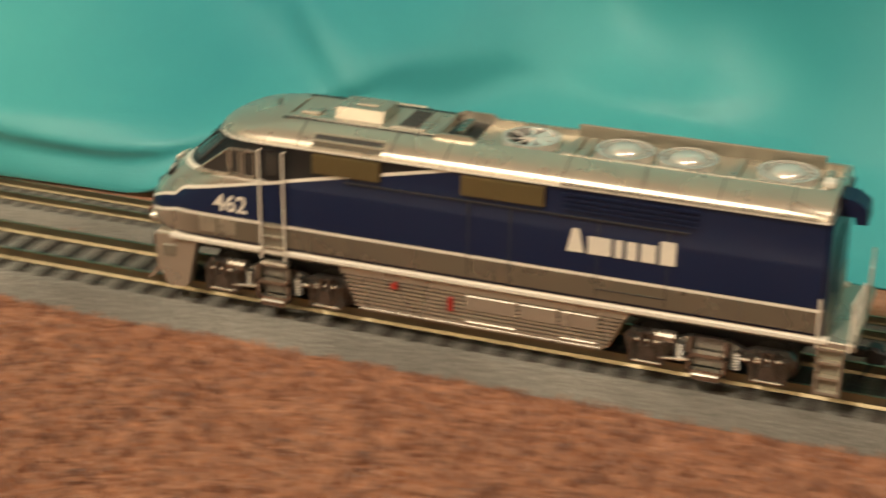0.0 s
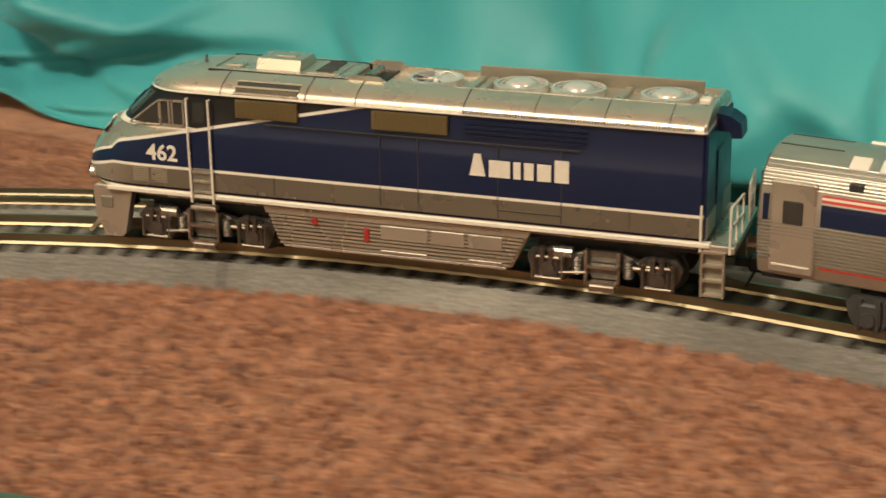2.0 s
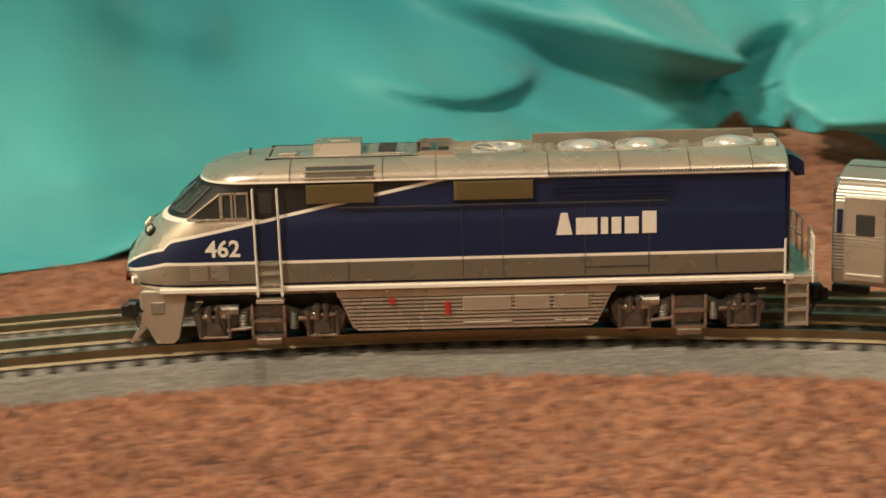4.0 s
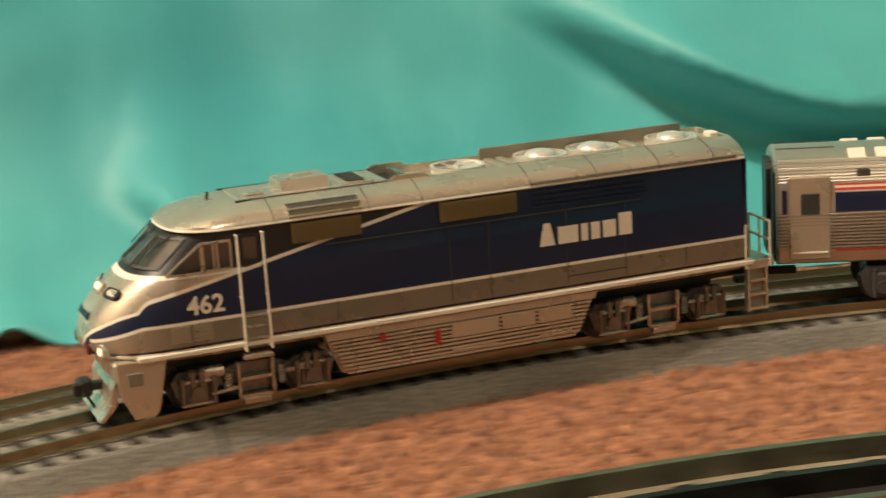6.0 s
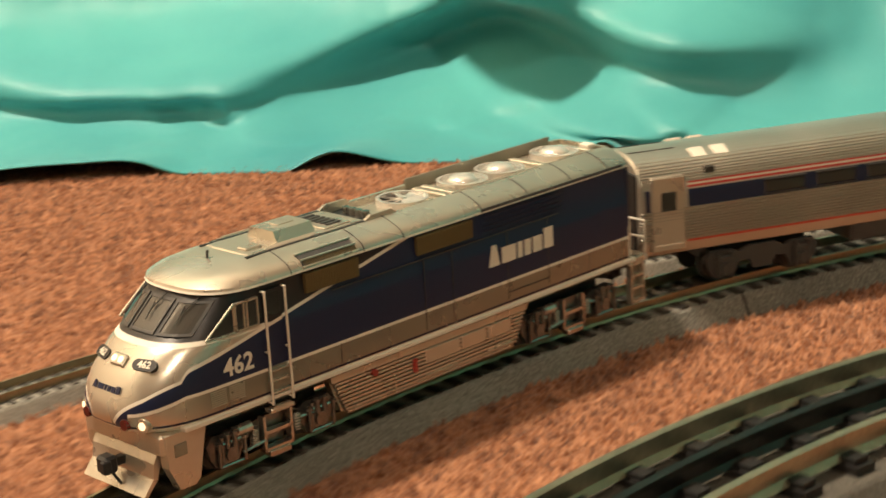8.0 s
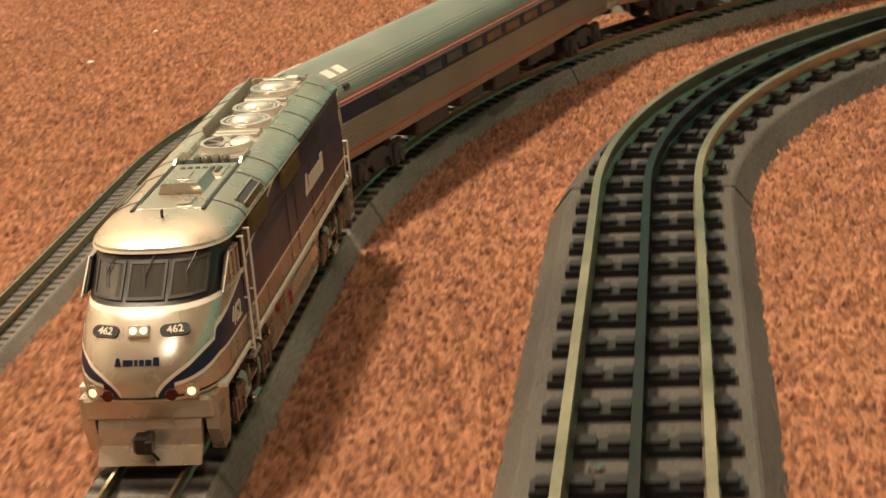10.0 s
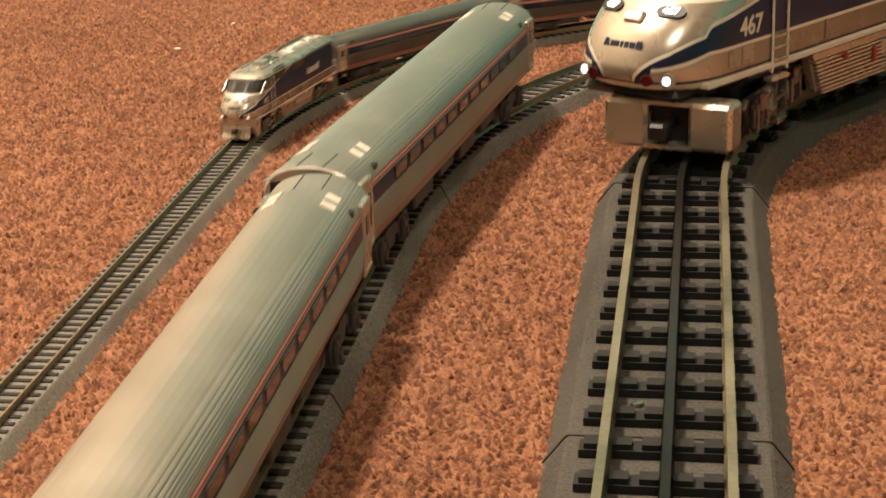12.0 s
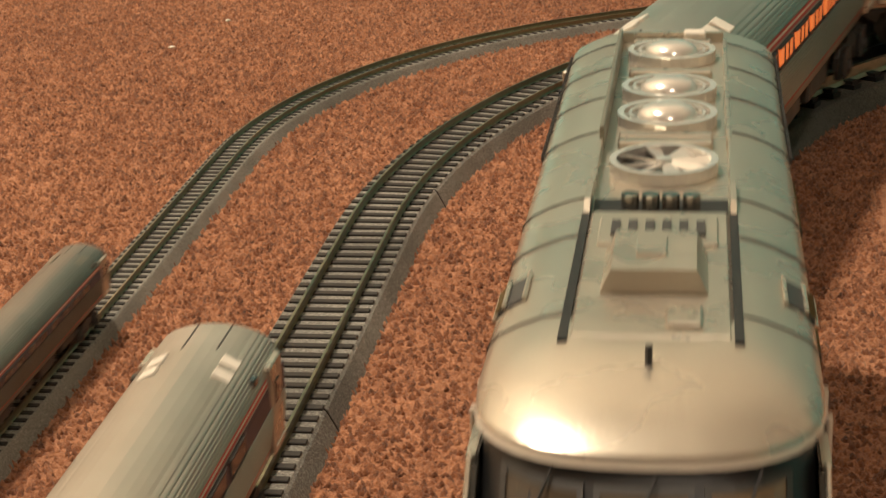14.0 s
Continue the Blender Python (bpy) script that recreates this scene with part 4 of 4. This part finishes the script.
    # underframe, pilot, couplers
    part("underframe", box(bmesh.new(), -94, 92, -12, 12, 12.5, 16.9), black_plastic, e, k=K)
    bm = bmesh.new()
    prof = [(97.0, 12.0), (98.6, 9.0), (99.2, 5.0), (102.5, 1.0), (101.4, 0.8), (97.9, 4.4), (96.6, 8.4), (95.0, 12.0)]
    prism(bm, prof, 1, -13.0, 13.0)
    if big:
        bm.free()
    else:
        part("plow", bm, silver, e, "curved silver snow plow", k=K)
    if not big:
        part("pilot_beam", box(bmesh.new(), 90, 98.2, -16.4, 16.4, 11.0, 17.0, 0.8), silver, e, k=K)
    if big:
        # the pilot rides on the front truck and turns with it
        swivel = new("pilot")
        swivel.parent, swivel.location = e, (61.5 * K, 0, 0)
        for y0, y1 in ((-16.2, -5.2), (5.2, 16.2)):
            part("pilot_front", box(bmesh.new(), 28.5, 37.5, y0, y1, 1.6, 13.6, 1.0), silver, swivel, "silver boxed pilot cheek", k=K)
        part("pilot_back", box(bmesh.new(), 26.5, 32.5, -6, 6, 1.8, 13.4), black_plastic, swivel, "black coupler opening", k=K)
        for z in (1.6, 12.6):
            part("pilot_bar", box(bmesh.new(), 30.5, 37.1, -6.2, 6.2, z, z + 1.0), silver, swivel, k=K)
        bm = box(bmesh.new(), 30.0, 41.0, -1.3, 1.3, 6.4, 8.6, 0.3)
        box(bm, 40.5, 44.5, -2.6, 2.0, 5.2, 9.6, 0.7)
        part("coupler", bm, black_plastic, swivel, "black knuckle coupler", k=K)
        # solid black block stands in for the shade beneath the nose
        part("nose_shadow_gap", box(bmesh.new(), 88.0, 99.4, -14.5, 14.5, 13.8, 16.8, 1.5), black_plastic, e, "black block in place of the shaded gap under the nose", k=K)
    for sx in (-1,) if big else (1, -1):
        reach = 101.5 if sx > 0 else 96.0
        bm = box(bmesh.new(), *sorted((sx * 92.0, sx * (reach + 0.5))), -1.3, 1.3, 6.4, 8.6, 0.3)
        box(bm, *sorted((sx * reach, sx * (reach + 4.0))), -2.6, 2.0, 5.0, 9.8, 0.7)
        box(bm, *sorted((sx * (reach + 2.4), sx * (reach + 5.0))), 0.6, 2.6, 5.6, 9.2, 0.4)
        rod(bm, (sx * (reach + 2.0), 0.8, 6.0), (sx * (reach - 0.5), 2.6, 1.0), 0.4, 6)
        part("coupler", bm, black_plastic, e, "black knuckle coupler", k=K)
    part("rear_platform", box(bmesh.new(), -94.8, -86, -18.3, 18.3, 15.4, 17.6, 0.3), silver, e, k=K)
    part("rear_hood", prism(bmesh.new(), [(-85, 50.2), (-89.5, 49.6), (-92.6, 47.6), (-93.0, 43.6), (-90.2, 43.4), (-89.6, 45.2), (-85, 45.2)], 1, -4.2, 4.2), dark_blue, e, "dark blue rear lamp hood", k=K)
    part("rear_door", box(bmesh.new(), -87.0, -85.5, -5, 5, 18, 40, 0.3), dark_blue, e, k=K)
    part("rear_wall", box(bmesh.new(), -86.6, -85.8, -17.4, 17.4, 18.8, 47.5), dark_blue, e, k=K)
    part("rear_grey_panel", box(bmesh.new(), -86.9, -86.5, -17.4, 17.4, 18.8, 24.8), grey_paint, e, k=K)
    # the roof fittings sit in a shallow trough
    fittings = {"roof_deck", "roof_hatch", "roof_vent", "exhaust_well", "exhaust_pipe", "deck_slot", "well_wall", "hatch_lid", "deck_hatch", "vent_box", "roof_antenna", "fan", "lifting_lug", "roof_light", "roof_rail"}
    for o in e.children:
        if o.name.split(".")[0] in fittings:
            for q in (o, *o.children):
                q.data.transform(Matrix.Translation((0, 0, -1.1 * K)))
    for cx in (61.5, -58.5):
        truck(e, cx, k)
    return e


def coach_paint(name, k, trim, shade=1.0):
    """Brushed silver with a blue window band edged in red and cream."""
    n = Nodes(name)
    x, y, z = n.xyz(1000.0 / k)
    M = n.math

    def band(a, lo, hi):
        return M("MULTIPLY", n.span(a, lo - 0.1, lo + 0.1), n.span(a, hi + 0.1, hi - 0.1))

    tone = n.noise(40 / k, 3)
    c = n.mix(n.span(tone, 0.3, 0.7), tuple(v * shade for v in (0.42, 0.405, 0.35)), tuple(v * shade for v in (0.50, 0.48, 0.42)))
    body = n.span(M("ABSOLUTE", x), 132.4 - trim, 132.2 - trim)
    rib = M("MULTIPLY", body, 1.0)
    c = n.mix(M("MULTIPLY", rib, band(z, 28.6, 34.4)), c, BLUE_RGB)
    c = n.mix(M("MULTIPLY", rib, M("ADD", band(z, 34.9, 35.7), band(z, 36.3, 36.9))), c, (0.6, 0.05, 0.04))
    c = n.mix(M("MULTIPLY", rib, band(z, 35.7, 36.3)), c, WHITE_RGB)
    c = n.mix(M("MULTIPLY", rib, band(z, 16.6, 17.4)), c, (0.5, 0.06, 0.04))
    flat = M("MAXIMUM", band(z, 28.6, 36.9), band(z, 16.6, 17.4))
    return n.set(colour=c, metal=n.span(M("MULTIPLY", flat, rib), 0, 1, 0.7, 0.0), rough=n.span(tone, 0.3, 0.7, 0.29, 0.37))


def coach(k, label, lit=False, trim=0.0, wide=0.0, vents=None, tone=1.0):
    """trim: millimetres taken off each end."""
    K = MM * k
    count = 11 if trim < 10 else 10 if trim < 20 else 7
    vents = vents or white_paint
    c = tagged(new("model_coach"), label, "model coach")
    skin = coach_paint("coach_livery", k, trim, tone)
    # half profile from sill to roof: fluted below and above the window band
    def girth(z):
        return float(np.interp(z, (13.0, 17.0, 24.0, 28.0, 33.0, 37.0, 39.5, 41.5, 43.1, 44.3), (15.4, 16.6, 17.4, 17.5, 17.2, 16.6, 15.6, 14.2, 12.2, 9.6)))
    half = [(14.4, 12.8), (girth(13.4), 13.4), (girth(16.8), 16.8), (girth(17.5), 17.5)]
    for i in range(11):
        z = 17.6 + i
        half += [(girth(z) - 0.25, z), (girth(z) + 0.25, z + 0.25), (girth(z) + 0.25, z + 0.6), (girth(z) - 0.25, z + 0.85)]
    half += [(17.5, 28.6), (17.2, 33.0), (16.6, 37.2)]
    for i in range(8):
        z = 37.4 + 0.83 * i
        half += [(girth(z) - 0.12, z), (girth(z + 0.2) + 0.16, z + 0.2), (girth(z + 0.5) + 0.12, z + 0.5), (girth(z + 0.7) - 0.16, z + 0.7)]
    half += [(9.4, 44.3), (7.6, 44.85), (5.6, 45.3), (3.0, 45.65), (0.0, 45.8)]
    prof = half + [(-y, z) for y, z in half[-2::-1]]
    L = 149.2 - trim
    bm = bmesh.new()
    rows = []
    for x, f in ((-L, 0.0), (-L + 0.8, 1.0), (-132 + trim, 1.0), (132 - trim, 1.0), (L - 0.8, 1.0), (L, 0.0)):
        rows.append([(x, y * (1 if f else 0.96), z if f else 12.8 + (z - 12.8) * 0.975) for y, z in prof])
    loft(bm, rows)
    part("body", bm, skin, c, "fluted silver shell with a blue and red band", smooth=False, k=K)
    for sy in (-1, 1):
        for sx in (-1, 1):
            d = part("vestibule_door", box(bmesh.new(), *sorted((sx * (133.6 - trim), sx * (145.6 - trim))), *sorted((sy * 14.4, sy * 17.65)), 14.6, 39.4, 0.4), silver, c, "plain silver vestibule door", k=K)
            part("door_window", box(bmesh.new(), *sorted((sx * (136.8 - trim), sx * (142.2 - trim))), *sorted((sy * 17.4, sy * 17.9)), 28.0, 34.4, 0.3), tinted_glass, d, k=K)
            part("door_trim", box(bmesh.new(), *sorted((sx * (134.6 - trim), sx * (144.6 - trim))), *sorted((sy * 17.4, sy * 17.95)), 16.6, 17.0), white_paint, d, k=K)
            part("end_stripe", box(bmesh.new(), *sorted((sx * (146.2 - trim), sx * (147.6 - trim))), *sorted((sy * 15.0, sy * 17.75)), 28.6, 35.5), dark_blue, c, k=K)
            part("small_window", box(bmesh.new(), *sorted((sx * (122.0 - trim), sx * (125.8 - trim))), *sorted((sy * 13.0, sy * 16.3)), 38.6, 40.8, 0.3), tinted_glass, c, k=K)
        for i in range(count):
            x = -9.7 * count + 2.2 + i * 19.4
            w = part("window", box(bmesh.new(), x - 0.2, x + 14.8, *sorted((sy * 16.4, sy * 17.7)), 29.3, 33.9, 0.5), window_glow if lit else tinted_glass, c, "lit amber window" if lit else "dark tinted window", k=K)
            bm = bmesh.new()
            for z in (29.0, 33.8):
                box(bm, x - 0.5, x + 15.1, *sorted((sy * 17.0, sy * 17.85)), z, z + 0.35)
            if lit:
                for dx in (4.6, 9.6):
                    box(bm, x + dx, x + dx + 0.7, *sorted((sy * 17.0, sy * 17.9)), 29.0, 34.0)
            part("window_frame", bm, dark_frame, w, k=K)
    for sx in (-1, 1):
        bm = bmesh.new()
        out = [(-6.5, 14.5), (6.5, 14.5), (6.5, 40), (5, 42), (-5, 42), (-6.5, 40)]
        prism(bm, out, 0, *sorted((sx * (148.4 - trim), sx * (151.2 - trim))))
        part("diaphragm", bm, black_plastic, c, "black rubber end bellows", k=K)
        part("end_wall", box(bmesh.new(), *sorted((sx * (147.9 - trim), sx * (149.8 - trim))), -14.0, 14.0, 13.6, 40.4, 0.3), black_plastic, c, k=K)
        for x in (117.0 - trim, 125.0 - trim):
            for y in (-9.6, 9.6):
                bm = box(bmesh.new(), *sorted((sx * (x - 2.6), sx * (x + 2.6))), -2.5, 2.5, -0.6, 0.35, 0.2)
                bm.transform(Matrix.Translation((0, y, 44.25)) @ Euler((-math.copysign(0.46, y), 0, 0)).to_matrix().to_4x4())
                part("roof_vent", bm, vents, c, k=K)
        for y in (-4.6, 4.6):
            part("roof_strip", box(bmesh.new(), *sorted((sx * (131 - trim), sx * (148 - trim))), y - 0.2, y + 0.2, 45.2, 45.65), dark_frame, c, k=K)
        t = truck(c, sx * (104.0 - trim + wide), k, wheelbase=29.0, r=5.4, lively=False, metal=dark_frame)
        bm = box(bmesh.new(), *sorted((sx * (142.0 - trim), sx * (153.0 - trim))), -1.3, 1.3, 6.4, 8.6, 0.3)
        part("coupler", bm, black_plastic, c, "black knuckle coupler", k=K)
    part("underframe", box(bmesh.new(), -142 + trim, 142 - trim, -13, 13, 13.4, 16.0), black_plastic, c, k=K)
    for x0, x1, z in ((-70, -42, 8.0), (-30, -4, 6.5), (8, 30, 8.5), (42, 70, 7.0)) if trim < 20 else ((-34, -8, 7.0), (4, 32, 8.0)):
        part("equipment_box", box(bmesh.new(), x0, x1, -15, 15, z, 14, 0.8), dark_frame, c, "dark underfloor equipment box", k=K)
    return c


def dim_cab():
    """Smoked glass with a weakly lit brown cab behind it."""
    n = Nodes("dim_cab")
    f = n.noise(38, 2)
    n.bsdf.inputs["Emission Color"].default_value = (0.50, 0.31, 0.14, 1)
    n.put(n.bsdf.inputs["Emission Strength"], n.span(f, 0.35, 0.65, 0.06, 0.22))
    return n.set(colour=n.mix(n.span(f, 0.35, 0.65), (0.05, 0.04, 0.03), (0.15, 0.10, 0.055)), rough=0.12, spec=0.6)


K_HO, K_NS, K_OG = 1.0, 0.535, 1.66
ho_engine = engine(K_HO, "462", "silver and dark blue model passenger locomotive on the middle track", None)
ns_engine = engine(K_NS, "462", "tiny silver and blue model locomotive on the small track", None)
og_engine = engine(K_OG, "467", "large silver and blue model locomotive with lit headlights", dim_cab(), big=True)


def train_coach(k, count, label, lit=False, trim=0.0, wide=0.0, vents=None, tone=1.0):
    first = tagged(coach(k, label, lit, trim, wide, vents, tone), group=label)
    return [first] + [copy_thing(first, Matrix()) for _ in range(count - 1)]


ho_coaches = train_coach(K_HO, 2, "silver fluted model coach with a blue window band")
ns_coaches = train_coach(K_NS, 2, "tiny silver and green-grey model coach with dark windows", trim=14.0, vents=grey_paint, tone=0.5)
og_coaches = train_coach(K_OG, 2, "large silver model coach with lit amber windows", True, 46.0, 16.0)
og_engine.scale = (1.06, 1.02, 1.02)


# ---- movement along the tracks ----
def run_train(line, z, k, engine_thing, coaches, at_time, place, speed, gap, trim=0.0, stretch=1.0, wide=0.0):
    """The engine's middle passes `place` (along the line) at `at_time`."""
    times = [0.25 * i for i in range(57)]
    offsets = [(engine_thing, 0.0, 60.0 * stretch)]
    back = 97.5 * stretch + gap
    for c in coaches:
        offsets.append((c, back + 150.5 - trim, 104.0 - trim + wide))
        back += 306.0 - 2 * trim
    for thing, off, half in offsets:
        walk(thing, [(t, line.ride(place + speed * (at_time - t) + off * MM * k, half * MM * k, z)) for t in times])


def swing_pilot(line, k, engine_thing, at_time, place, speed, stretch):
    """The pilot and the front truck keep to the rails while the body cuts across the bend."""
    half = 60.0 * stretch * MM * k
    for o in engine_thing.children:
        kind = o.name.split(".")[0]
        if kind == "pilot" or (kind == "truck" and o.location.x > 0):
            spot, rows = o.location.copy(), []
            for t in [0.25 * i for i in range(57)]:
                s = place + speed * (at_time - t)
                chord, way = line.at(s - half)[0] - line.at(s + half)[0], -line.at(s - half)[1]
                turn = math.atan2(chord.x * way.y - chord.y * way.x, chord.dot(way))
                rows.append((t, Matrix.Translation(spot) @ Matrix.Rotation(turn, 4, "Z")))
            walk(o, rows)


def motions():
    run_train(HO, HO_Z, K_HO, ho_engine, ho_coaches, 8.5, 0.25, 0.2155, 6.0)
    run_train(NS, NS_Z, K_NS, ns_engine, ns_coaches, 12.5, -0.091, 0.31, 8.0, 14.0)
    run_train(OG, OG_Z, K_OG, og_engine, og_coaches, 12.5, 0.0885, 0.247, 10.0, 46.0, 1.06, 16.0)
    swing_pilot(OG, K_OG, og_engine, 12.5, 0.0885, 0.247, 1.06)


motions()
